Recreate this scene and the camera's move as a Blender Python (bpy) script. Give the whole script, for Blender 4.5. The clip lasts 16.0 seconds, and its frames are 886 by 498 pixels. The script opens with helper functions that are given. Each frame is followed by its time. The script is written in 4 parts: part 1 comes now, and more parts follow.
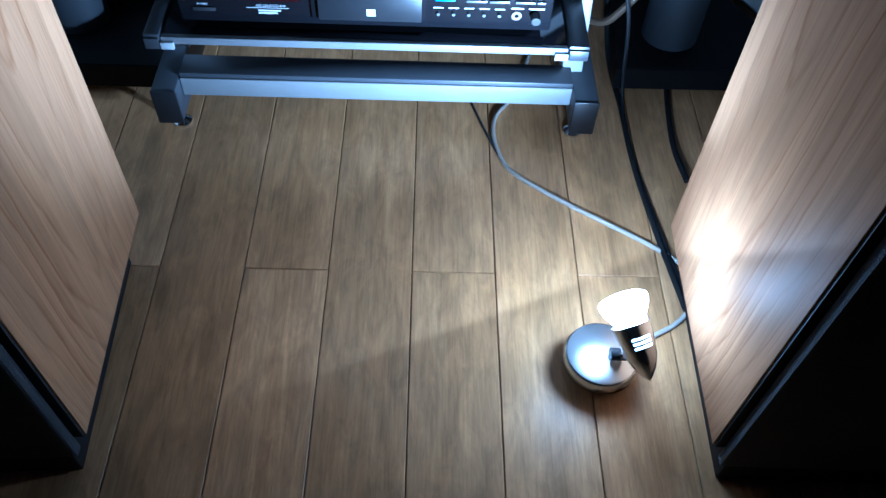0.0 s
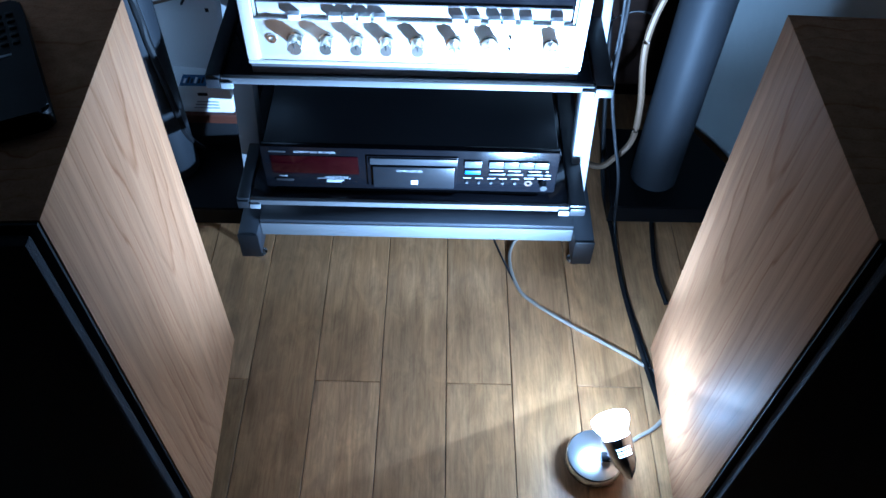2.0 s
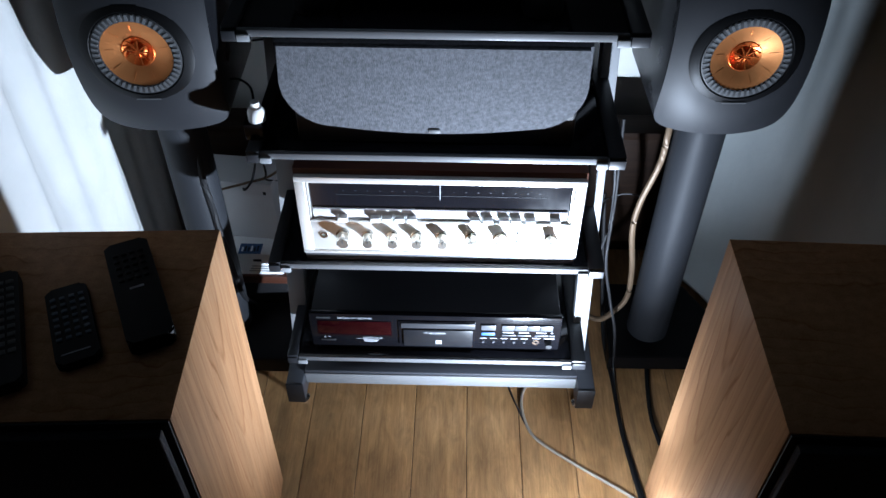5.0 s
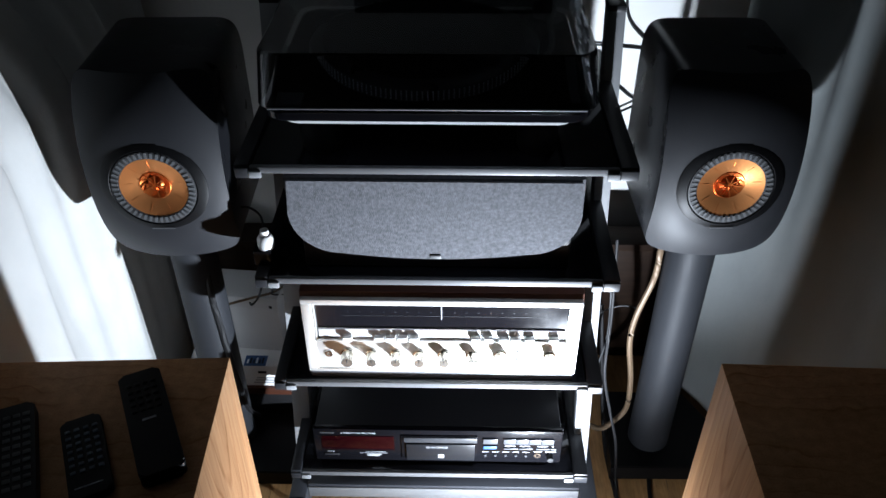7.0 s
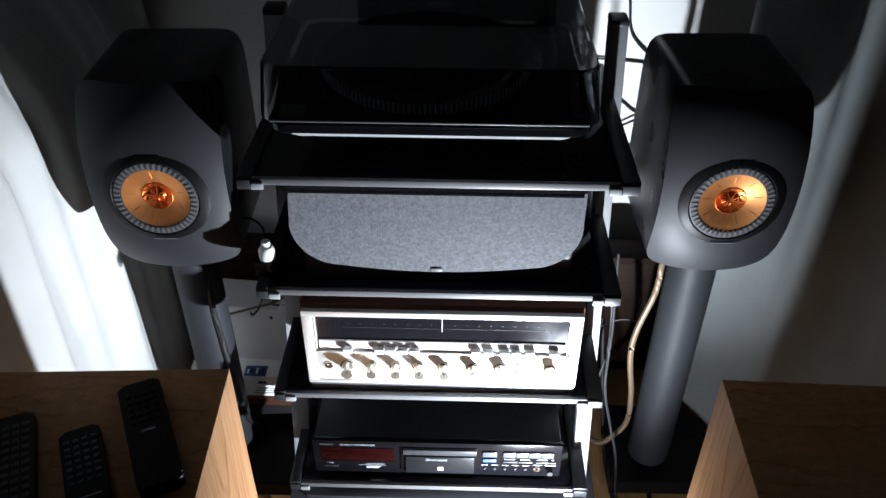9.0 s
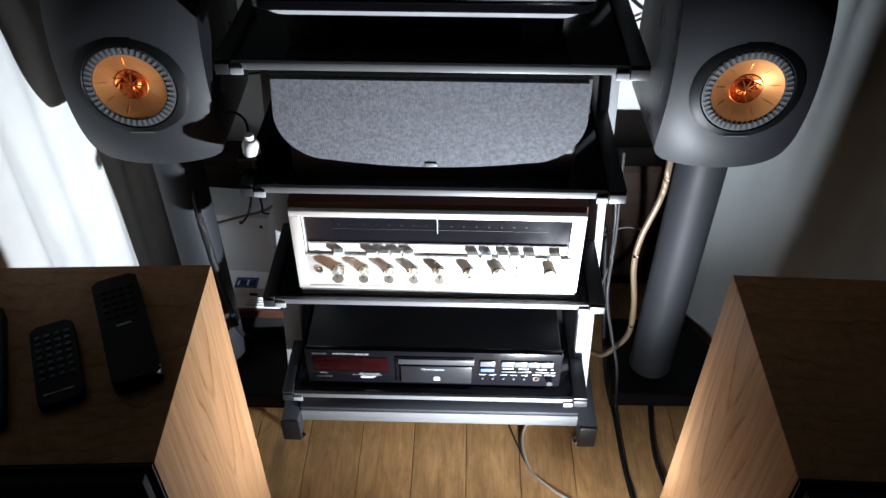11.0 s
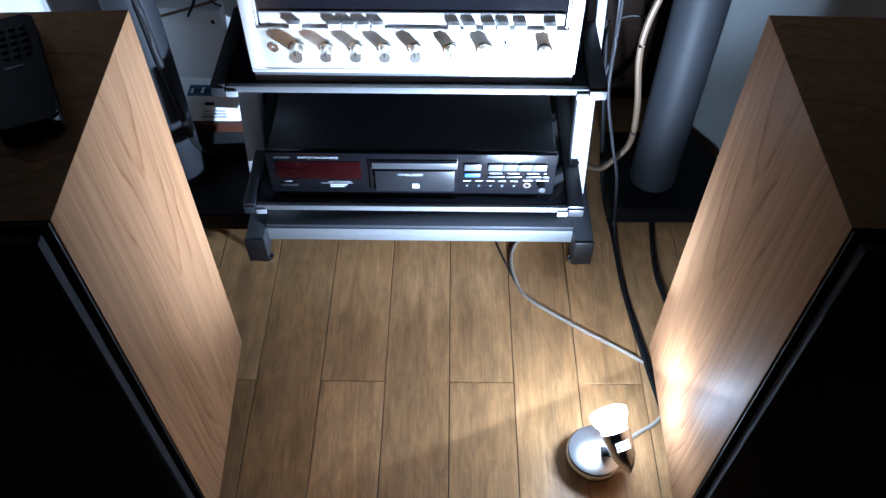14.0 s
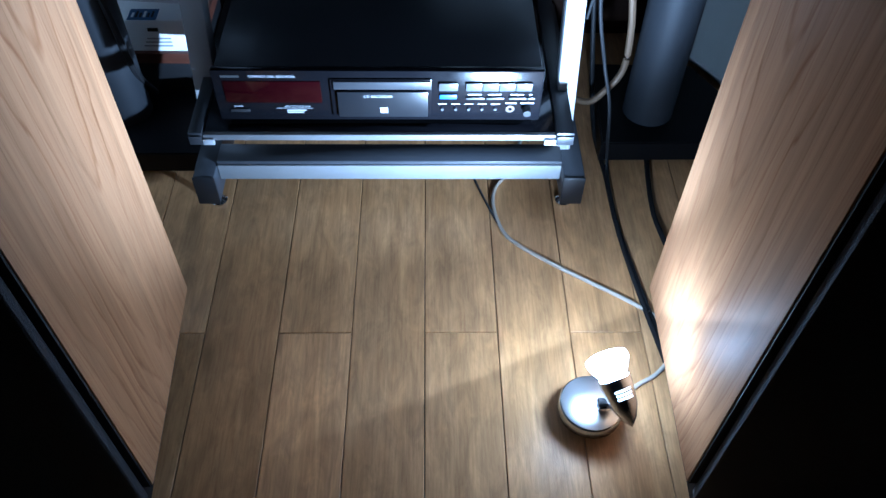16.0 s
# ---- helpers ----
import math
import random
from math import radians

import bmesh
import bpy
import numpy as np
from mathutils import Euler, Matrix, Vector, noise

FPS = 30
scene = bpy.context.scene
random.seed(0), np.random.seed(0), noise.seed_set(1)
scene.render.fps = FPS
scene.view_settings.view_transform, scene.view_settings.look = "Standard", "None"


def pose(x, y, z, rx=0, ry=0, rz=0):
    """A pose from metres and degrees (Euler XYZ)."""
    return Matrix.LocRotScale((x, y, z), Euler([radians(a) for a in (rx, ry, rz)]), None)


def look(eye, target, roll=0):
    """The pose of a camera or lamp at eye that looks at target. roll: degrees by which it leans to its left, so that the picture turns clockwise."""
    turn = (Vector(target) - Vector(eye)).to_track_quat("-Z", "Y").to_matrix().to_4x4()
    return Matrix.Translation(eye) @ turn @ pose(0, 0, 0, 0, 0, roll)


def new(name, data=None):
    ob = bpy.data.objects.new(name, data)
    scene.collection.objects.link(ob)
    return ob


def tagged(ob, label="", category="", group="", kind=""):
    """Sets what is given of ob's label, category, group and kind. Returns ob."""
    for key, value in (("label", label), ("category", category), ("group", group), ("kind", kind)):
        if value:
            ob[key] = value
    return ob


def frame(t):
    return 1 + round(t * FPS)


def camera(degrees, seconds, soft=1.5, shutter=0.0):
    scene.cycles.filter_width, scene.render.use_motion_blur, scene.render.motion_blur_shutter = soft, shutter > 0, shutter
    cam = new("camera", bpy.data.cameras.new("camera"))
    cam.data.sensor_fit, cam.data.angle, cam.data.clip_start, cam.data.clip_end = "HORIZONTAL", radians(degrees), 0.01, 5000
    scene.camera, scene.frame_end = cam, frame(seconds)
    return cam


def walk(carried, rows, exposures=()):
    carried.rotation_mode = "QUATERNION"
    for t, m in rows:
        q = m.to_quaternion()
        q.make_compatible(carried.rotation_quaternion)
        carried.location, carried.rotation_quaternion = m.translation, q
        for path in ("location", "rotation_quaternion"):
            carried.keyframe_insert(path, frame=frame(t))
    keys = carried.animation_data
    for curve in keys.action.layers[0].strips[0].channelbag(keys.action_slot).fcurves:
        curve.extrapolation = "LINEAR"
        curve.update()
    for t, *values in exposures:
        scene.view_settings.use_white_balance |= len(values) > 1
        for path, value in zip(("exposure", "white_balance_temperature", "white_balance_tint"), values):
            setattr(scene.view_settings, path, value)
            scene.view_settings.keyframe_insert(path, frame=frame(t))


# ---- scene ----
cam = camera(57.9, 16.0)
PATH = [
    (0, (0.072, -0.827, 0.797), (0.126, 0.392, -0.788), 3.3),
    (0.5, (0.065, -0.836, 0.843), (0.113, 0.398, -0.73), 3.1),
    (1, (0.053, -0.848, 0.928), (0.1, 0.385, -0.646), 3.1),
    (1.5, (0.045, -0.864, 1.021), (0.082, 0.365, -0.556), 2.6),
    (2, (0.039, -0.878, 1.096), (0.059, 0.389, -0.451), 2.0),
    (2.5, (0.034, -0.89, 1.173), (0.018, 0.415, -0.344), 0.9),
    (3, (0.036, -0.906, 1.228), (0.008, 0.382, -0.302), 0.6),
    (3.5, (0.029, -0.922, 1.272), (0.003, 0.395, -0.233), 1.0),
    (4, (0.028, -0.936, 1.298), (0.001, 0.431, -0.161), 0.8),
    (6.3, (0.037, -0.955, 1.373), (0.002, 0.58, 0.091), 0.0),
    (6.5, (0.034, -0.95, 1.384), (-0.002, 0.599, 0.119), -0.0),
    (7, (0.031, -0.95, 1.395), (-0.005, 0.639, 0.18), -0.2),
    (7.5, (0.028, -0.955, 1.4), (-0.01, 0.663, 0.225), -0.0),
    (8, (0.03, -0.954, 1.403), (-0.009, 0.657, 0.218), 0.1),
    (10.5, (0.035, -0.934, 1.351), (-0.008, 0.646, 0.126), 0.3),
    (11, (0.04, -0.931, 1.315), (0.0, 0.571, -0.006), 0.1),
    (11.5, (0.043, -0.927, 1.289), (0.005, 0.519, -0.093), -0.1),
    (12, (0.048, -0.918, 1.25), (0.014, 0.517, -0.142), -0.2),
    (12.5, (0.053, -0.916, 1.203), (0.031, 0.445, -0.262), 0.1),
    (13, (0.052, -0.917, 1.179), (0.046, 0.408, -0.318), 0.6),
    (13.5, (0.054, -0.914, 1.152), (0.042, 0.411, -0.346), 0.3),
    (14, (0.056, -0.905, 1.11), (0.045, 0.38, -0.423), 0.2),
    (14.5, (0.059, -0.896, 1.059), (0.058, 0.382, -0.479), 0.4),
    (15, (0.062, -0.889, 1.023), (0.067, 0.375, -0.527), 0.3),
    (15.5, (0.067, -0.884, 0.986), (0.097, 0.376, -0.566), 0.8),
    (16, (0.066, -0.877, 0.941), (0.103, 0.398, -0.599), 1.2),
]
EXPOSURES = [(0, 0.28, 3820, 0), (1.5, 0.42, 3880, 1), (2.5, 0.22, 4100, 3), (3.5, 0.14, 4420, 6), (4.2, 0.14, 4950, 8), (6.3, 0.28, 5850, 10), (8.2, 0.38, 6000, 10), (10.5, 0.38, 6250, 10), (11.5, 0.26, 6000, 10), (12.5, 0.36, 5550, 10), (14, 0.38, 4880, 8), (15, 0.42, 4450, 5), (16, 0.35, 4280, 4)]
walk(cam, [(t, look(eye, target, roll)) for t, eye, target, roll in PATH], EXPOSURES)

# ---- light: the little spot lamp on the floor, and the faint dusk of the room ----
world = bpy.data.worlds.new("world")
scene.world = world
world.use_nodes = True
wn = world.node_tree.nodes
wn["Background"].inputs[0].default_value = (0.36, 0.56, 1.0, 1)
wn["Background"].inputs[1].default_value = 0.006


# ---- materials ----
def nodes_of(name):
    m = bpy.data.materials.new(name)
    m.use_nodes = True
    n, l = m.node_tree.nodes, m.node_tree.links
    return m, n, l, n["Principled BSDF"]


def plain(name, col, rough=0.5, metal=0.0, var=0.12, scale=60.0, bump=0.02, spec=0.5, coat=0.0, stretch=(1, 1, 1)):
    """Paint, plastic or metal with a fine grain and a broad uneven wear."""
    m, n, l, b = nodes_of(name)
    tc = n.new("ShaderNodeTexCoord")
    mp = n.new("ShaderNodeMapping")
    mp.inputs["Scale"].default_value = stretch
    l.new(tc.outputs["Object"], mp.inputs[0])
    fine = n.new("ShaderNodeTexNoise")
    fine.inputs["Scale"].default_value = scale * 8
    fine.inputs["Detail"].default_value = 4
    broad = n.new("ShaderNodeTexNoise")
    broad.inputs["Scale"].default_value = scale * 0.3
    broad.inputs["Detail"].default_value = 5
    for t in (fine, broad):
        l.new(mp.outputs[0], t.inputs["Vector"])
    mix = n.new("ShaderNodeMix")
    mix.data_type = "RGBA"
    mix.inputs[6].default_value = (*[c * (1 - var) for c in col], 1)
    mix.inputs[7].default_value = (*[min(1, c * (1 + var)) for c in col], 1)
    l.new(broad.outputs[0], mix.inputs[0])
    l.new(mix.outputs[2], b.inputs["Base Color"])
    ramp = n.new("ShaderNodeMapRange")
    ramp.inputs[3].default_value = max(0.02, rough - 0.1)
    ramp.inputs[4].default_value = min(1, rough + 0.1)
    l.new(broad.outputs[0], ramp.inputs[0])
    l.new(ramp.outputs[0], b.inputs["Roughness"])
    b.inputs["Metallic"].default_value = metal
    b.inputs["Specular IOR Level"].default_value = spec
    b.inputs["Coat Weight"].default_value = coat
    if bump:
        bp = n.new("ShaderNodeBump")
        bp.inputs["Strength"].default_value = bump * 10
        bp.inputs["Distance"].default_value = 0.0006
        l.new(fine.outputs[0], bp.inputs["Height"])
        l.new(bp.outputs[0], b.inputs["Normal"])
    return m


def wood(name, dark, mid, light, rough, axis="z", ring=22.0, fine=260.0, per_object=False, coat=0.0, swirl=0.5, pore=0.5):
    """Grained wood: long cathedral figure, short pores, tone from piece to piece. axis: the way the grain runs."""
    m, n, l, b = nodes_of(name)
    tc = n.new("ShaderNodeTexCoord")
    src = tc.outputs["Object"]
    info = n.new("ShaderNodeObjectInfo")
    off = n.new("ShaderNodeVectorMath")
    off.operation = "MULTIPLY_ADD"
    if per_object:
        comb = n.new("ShaderNodeCombineXYZ")
        for i in range(3):
            l.new(info.outputs["Random"], comb.inputs[i])
        off.inputs[1].default_value = (7.0, 13.0, 5.0)
        l.new(comb.outputs[0], off.inputs[0])
        l.new(src, off.inputs[2])
        src = off.outputs[0]
    k = {"x": 0, "y": 1, "z": 2}[axis]
    def mapped(across, along):
        mp = n.new("ShaderNodeMapping")
        s = [across] * 3
        s[k] = along
        mp.inputs["Scale"].default_value = s
        l.new(src, mp.inputs[0])
        return mp.outputs[0]
    figure = n.new("ShaderNodeTexNoise")
    figure.inputs["Scale"].default_value = 1.0
    figure.inputs["Detail"].default_value = 2.0
    figure.inputs["Distortion"].default_value = swirl
    l.new(mapped(9.0, 1.3), figure.inputs["Vector"])
    mul = n.new("ShaderNodeMath")
    mul.operation = "MULTIPLY"
    mul.inputs[1].default_value = ring
    l.new(figure.outputs[0], mul.inputs[0])
    sine = n.new("ShaderNodeMath")
    sine.operation = "PINGPONG"
    sine.inputs[1].default_value = 1.0
    l.new(mul.outputs[0], sine.inputs[0])
    pores = n.new("ShaderNodeTexNoise")
    pores.inputs["Scale"].default_value = 1.0
    pores.inputs["Detail"].default_value = 6.0
    pores.inputs["Roughness"].default_value = 0.7
    l.new(mapped(fine, fine * 0.05), pores.inputs["Vector"])
    blotch = n.new("ShaderNodeTexNoise")
    blotch.inputs["Scale"].default_value = 1.0
    blotch.inputs["Detail"].default_value = 3.0
    l.new(mapped(14.0, 3.0), blotch.inputs["Vector"])
    r1 = n.new("ShaderNodeValToRGB")
    e = r1.color_ramp.elements
    e[0].position, e[0].color = 0.0, (*light, 1)
    e[1].position, e[1].color = 1.0, (*mid, 1)
    l.new(sine.outputs[0], r1.inputs[0])
    r2 = n.new("ShaderNodeMapRange")
    r2.inputs[1].default_value, r2.inputs[2].default_value = 0.42, 0.72
    r2.inputs[3].default_value, r2.inputs[4].default_value = 0.0, pore
    l.new(pores.outputs[0], r2.inputs[0])
    m1 = n.new("ShaderNodeMix")
    m1.data_type = "RGBA"
    l.new(r2.outputs[0], m1.inputs[0])
    l.new(r1.outputs[0], m1.inputs[6])
    m1.inputs[7].default_value = (*dark, 1)
    r3 = n.new("ShaderNodeMapRange")
    r3.inputs[1].default_value, r3.inputs[2].default_value = 0.3, 0.75
    r3.inputs[3].default_value, r3.inputs[4].default_value = 0.78, 1.16
    l.new(blotch.outputs[0], r3.inputs[0])
    tone = r3.outputs[0]
    if per_object:
        r4 = n.new("ShaderNodeMapRange")
        r4.inputs[3].default_value, r4.inputs[4].default_value = 0.82, 1.16
        l.new(info.outputs["Random"], r4.inputs[0])
        mm = n.new("ShaderNodeMath")
        mm.operation = "MULTIPLY"
        l.new(tone, mm.inputs[0])
        l.new(r4.outputs[0], mm.inputs[1])
        tone = mm.outputs[0]
    if per_object:
        mot = n.new("ShaderNodeTexNoise")
        mot.inputs["Scale"].default_value = 1.0
        mot.inputs["Detail"].default_value = 7.0
        mot.inputs["Roughness"].default_value = 0.68
        mot.inputs["Distortion"].default_value = 0.8
        l.new(mapped(42.0, 13.0), mot.inputs["Vector"])
        mr = n.new("ShaderNodeMapRange")
        mr.inputs[1].default_value, mr.inputs[2].default_value = 0.34, 0.66
        mr.inputs[3].default_value, mr.inputs[4].default_value = 0.74, 1.16
        l.new(mot.outputs[0], mr.inputs[0])
        mx = n.new("ShaderNodeMath")
        mx.operation = "MULTIPLY"
        l.new(tone, mx.inputs[0])
        l.new(mr.outputs[0], mx.inputs[1])
        tone = mx.outputs[0]
        kv = n.new("ShaderNodeTexVoronoi")
        kv.inputs["Scale"].default_value = 1.0
        l.new(mapped(11.0, 4.2), kv.inputs["Vector"])
        kr = n.new("ShaderNodeMapRange")
        kr.inputs[1].default_value, kr.inputs[2].default_value = 0.03, 0.17
        kr.inputs[3].default_value, kr.inputs[4].default_value = 0.55, 1.0
        l.new(kv.outputs["Distance"], kr.inputs[0])
        km = n.new("ShaderNodeMath")
        km.operation = "MULTIPLY"
        l.new(tone, km.inputs[0])
        l.new(kr.outputs[0], km.inputs[1])
        tone = km.outputs[0]
    m2 = n.new("ShaderNodeVectorMath")
    m2.operation = "SCALE"
    l.new(m1.outputs[2], m2.inputs[0])
    l.new(tone, m2.inputs["Scale"])
    l.new(m2.outputs[0], b.inputs["Base Color"])
    rr = n.new("ShaderNodeMapRange")
    rr.inputs[3].default_value, rr.inputs[4].default_value = rough - 0.08, rough + 0.1
    l.new(pores.outputs[0], rr.inputs[0])
    l.new(rr.outputs[0], b.inputs["Roughness"])
    b.inputs["Specular IOR Level"].default_value = 0.35
    b.inputs["Coat Weight"].default_value = coat
    b.inputs["Coat Roughness"].default_value = 0.25
    bp = n.new("ShaderNodeBump")
    bp.inputs["Strength"].default_value = 0.35
    bp.inputs["Distance"].default_value = 0.0005
    bp.invert = True
    l.new(r2.outputs[0], bp.inputs["Height"])
    l.new(bp.outputs[0], b.inputs["Normal"])
    return m


def veneer(name, dark, mid, light):
    """Crown-cut veneer on a standing panel: nested arches down the middle, straight grain beside them, fine pores."""
    m, n, l, b = nodes_of(name)
    tc = n.new("ShaderNodeTexCoord")
    info = n.new("ShaderNodeObjectInfo")
    def mapped(sx, sy, sz):
        mp = n.new("ShaderNodeMapping")
        mp.inputs["Scale"].default_value = (sx, sy, sz)
        l.new(tc.outputs["Object"], mp.inputs[0])
        return mp.outputs[0]
    def noise(vec, detail, rough=0.5):
        t = n.new("ShaderNodeTexNoise")
        t.inputs["Scale"].default_value = 1.0
        t.inputs["Detail"].default_value = detail
        t.inputs["Roughness"].default_value = rough
        l.new(vec, t.inputs["Vector"])
        return t.outputs[0]
    def calc(op, a, c):
        t = n.new("ShaderNodeMath")
        t.operation = op
        for k, v in enumerate((a, c)):
            if isinstance(v, (int, float)):
                t.inputs[k].default_value = v
            else:
                l.new(v, t.inputs[k])
        return t.outputs[0]
    def span(v, a, c, d, e):
        t = n.new("ShaderNodeMapRange")
        for k, w in enumerate((a, c, d, e)):
            t.inputs[k + 1].default_value = w
        l.new(v, t.inputs[0])
        return t.outputs[0]
    sep = n.new("ShaderNodeSeparateXYZ")
    l.new(tc.outputs["Object"], sep.inputs[0])
    wob = noise(mapped(7, 9, 2.6), 4, 0.55)
    across = calc("ADD", calc("SUBTRACT", sep.outputs[1], 0.185), calc("MULTIPLY", calc("SUBTRACT", wob, 0.5), 0.055))
    across = calc("ADD", across, calc("MULTIPLY", info.outputs["Random"], 0.03))
    along = calc("MULTIPLY", calc("SUBTRACT", sep.outputs[2], 1.05), 0.105)
    r = calc("SQRT", calc("ADD", calc("MULTIPLY", across, across), calc("MULTIPLY", along, along)), 0)
    rings = calc("FRACT", calc("ADD", calc("MULTIPLY", r, 62.0), calc("MULTIPLY", noise(mapped(22, 30, 3), 2), 1.3)), 0)
    saw = n.new("ShaderNodeValToRGB")
    e = saw.color_ramp.elements
    e[0].position, e[0].color = 0.0, (0.15, 0.15, 0.15, 1)
    e[1].position, e[1].color = 0.78, (0.40, 0.40, 0.40, 1)
    for p, v in ((0.90, 1.0), (1.0, 0.15)):
        q = e.new(p)
        q.color = (v, v, v, 1)
    l.new(rings, saw.inputs[0])
    fade = span(noise(mapped(12, 16, 3), 2), 0.35, 0.65, 0.12, 1.0)
    base = n.new("ShaderNodeMix")
    base.data_type = "RGBA"
    l.new(calc("MULTIPLY", saw.outputs[0], fade), base.inputs[0])
    base.inputs[6].default_value, base.inputs[7].default_value = (*light, 1), (*mid, 1)
    pores = span(noise(mapped(420, 420, 9), 5, 0.65), 0.50, 0.74, 0.0, 0.45)
    streak = noise(mapped(70, 90, 1.6), 3)
    grain = n.new("ShaderNodeMix")
    grain.data_type = "RGBA"
    l.new(pores, grain.inputs[0])
    l.new(base.outputs[2], grain.inputs[6])
    grain.inputs[7].default_value = (*dark, 1)
    tone = n.new("ShaderNodeVectorMath")
    tone.operation = "SCALE"
    l.new(grain.outputs[2], tone.inputs[0])
    l.new(span(streak, 0.3, 0.7, 0.84, 1.12), tone.inputs["Scale"])
    l.new(tone.outputs[0], b.inputs["Base Color"])
    l.new(span(pores, 0, 0.45, 0.52, 0.66), b.inputs["Roughness"])
    b.inputs["Specular IOR Level"].default_value = 0.05
    bp = n.new("ShaderNodeBump")
    bp.inputs["Strength"].default_value = 0.25
    bp.inputs["Distance"].default_value = 0.0003
    bp.invert = True
    l.new(pores, bp.inputs["Height"])
    l.new(bp.outputs[0], b.inputs["Normal"])
    return m


def cloth(name, col, scale, bump=0.6, speck=0.35):
    """Woven grille cloth with a visible speckle of threads."""
    m, n, l, b = nodes_of(name)
    tc = n.new("ShaderNodeTexCoord")
    v = n.new("ShaderNodeTexVoronoi")
    v.inputs["Scale"].default_value = scale
    l.new(tc.outputs["Object"], v.inputs["Vector"])
    f = n.new("ShaderNodeTexNoise")
    f.inputs["Scale"].default_value = scale * 0.45
    f.inputs["Detail"].default_value = 3
    l.new(tc.outputs["Object"], f.inputs["Vector"])
    mix = n.new("ShaderNodeMix")
    mix.data_type = "RGBA"
    mix.inputs[6].default_value = (*[c * (1 - speck) for c in col], 1)
    mix.inputs[7].default_value = (*[c * (1 + speck) for c in col], 1)
    l.new(f.outputs[0], mix.inputs[0])
    l.new(mix.outputs[2], b.inputs["Base Color"])
    b.inputs["Roughness"].default_value = 0.85
    b.inputs["Sheen Weight"].default_value = 0.15
    bp = n.new("ShaderNodeBump")
    bp.inputs["Strength"].default_value = bump
    bp.inputs["Distance"].default_value = 0.0008
    l.new(v.outputs[0], bp.inputs["Height"])
    l.new(bp.outputs[0], b.inputs["Normal"])
    return m


def glow(name, col, strength):
    m, n, l, b = nodes_of(name)
    b.inputs["Base Color"].default_value = (0.9, 0.9, 0.9, 1)
    b.inputs["Emission Color"].default_value = (*col, 1)
    b.inputs["Emission Strength"].default_value = strength
    return m


def clear(name, tint, rough=0.03, weight=1.0):
    m, n, l, b = nodes_of(name)
    b.inputs["Base Color"].default_value = (*tint, 1)
    b.inputs["Roughness"].default_value = rough
    b.inputs["Transmission Weight"].default_value = weight
    b.inputs["IOR"].default_value = 1.45
    return m


def sheer(name, lo=(0.58, 0.59, 0.58), hi=(0.74, 0.74, 0.72)):
    """Off-white curtain fabric with soft creases and a weave."""
    m, n, l, b = nodes_of(name)
    tc = n.new("ShaderNodeTexCoord")
    nz = n.new("ShaderNodeTexNoise")
    nz.inputs["Scale"].default_value = 9
    nz.inputs["Detail"].default_value = 5
    l.new(tc.outputs["Object"], nz.inputs["Vector"])
    mix = n.new("ShaderNodeMix")
    mix.data_type = "RGBA"
    mix.inputs[6].default_value = (*lo, 1)
    mix.inputs[7].default_value = (*hi, 1)
    l.new(nz.outputs[0], mix.inputs[0])
    l.new(mix.outputs[2], b.inputs["Base Color"])
    b.inputs["Roughness"].default_value = 0.9
    w = n.new("ShaderNodeTexNoise")
    w.inputs["Scale"].default_value = 900
    l.new(tc.outputs["Object"], w.inputs["Vector"])
    bp = n.new("ShaderNodeBump")
    bp.inputs["Strength"].default_value = 0.25
    bp.inputs["Distance"].default_value = 0.0006
    l.new(w.outputs[0], bp.inputs["Height"])
    bp2 = n.new("ShaderNodeBump")
    bp2.inputs["Strength"].default_value = 0.6
    bp2.inputs["Distance"].default_value = 0.01
    l.new(nz.outputs[0], bp2.inputs["Height"])
    l.new(bp.outputs[0], bp2.inputs["Normal"])
    l.new(bp2.outputs[0], b.inputs["Normal"])
    return m


M_PLANK = wood("floor_oak", (0.20, 0.095, 0.034), (0.49, 0.278, 0.112), (0.58, 0.345, 0.150), 0.42, "y", ring=9, fine=300, per_object=True, swirl=1.6, pore=0.48)
M_GAP = plain("joint_dark", (0.03, 0.02, 0.012), 0.8)
M_VENEER = veneer("walnut_veneer", (0.17, 0.070, 0.028), (0.245, 0.112, 0.046), (0.42, 0.235, 0.115))
M_CASE = wood("receiver_case", (0.028, 0.010, 0.006), (0.062, 0.022, 0.013), (0.085, 0.030, 0.016), 0.45, "x", ring=10, fine=260)
M_GRILLE = cloth("black_grille_cloth", (0.007, 0.009, 0.015), 700)
M_GREYCLOTH = cloth("grey_grille_cloth", (0.072, 0.075, 0.086), 480, bump=0.5, speck=0.95)
M_BLACK = plain("black_lacquer", (0.0035, 0.0035, 0.0045), 0.16, spec=0.30)
M_SATIN = plain("black_satin", (0.009, 0.0095, 0.011), 0.4)
M_MATTE = plain("black_matte", (0.006, 0.006, 0.007), 0.65, spec=0.3)
M_STEEL = plain("rack_grey_paint", (0.10, 0.102, 0.107), 0.45)
M_RAIL = plain("rack_silver_paint", (0.27, 0.275, 0.285), 0.45)
M_BEAM = plain("rack_slate_paint", (0.15, 0.155, 0.165), 0.5)
M_FOOT = plain("rack_foot_grey", (0.045, 0.048, 0.056), 0.4)
M_FRONT_LIT = plain("rack_lit_front", (0.19, 0.195, 0.20), 0.5)
M_ARM = plain("rack_black_paint", (0.018, 0.019, 0.022), 0.4)
# dark tone of the unseen walls and ceiling, set to limit bounced light
M_WALL_UNSEEN = plain("unseen_wall_dark", (0.085, 0.085, 0.085), 0.9, scale=12, var=0.05, bump=0.03)
M_CAP = plain("grey_end_cap", (0.24, 0.25, 0.26), 0.45)
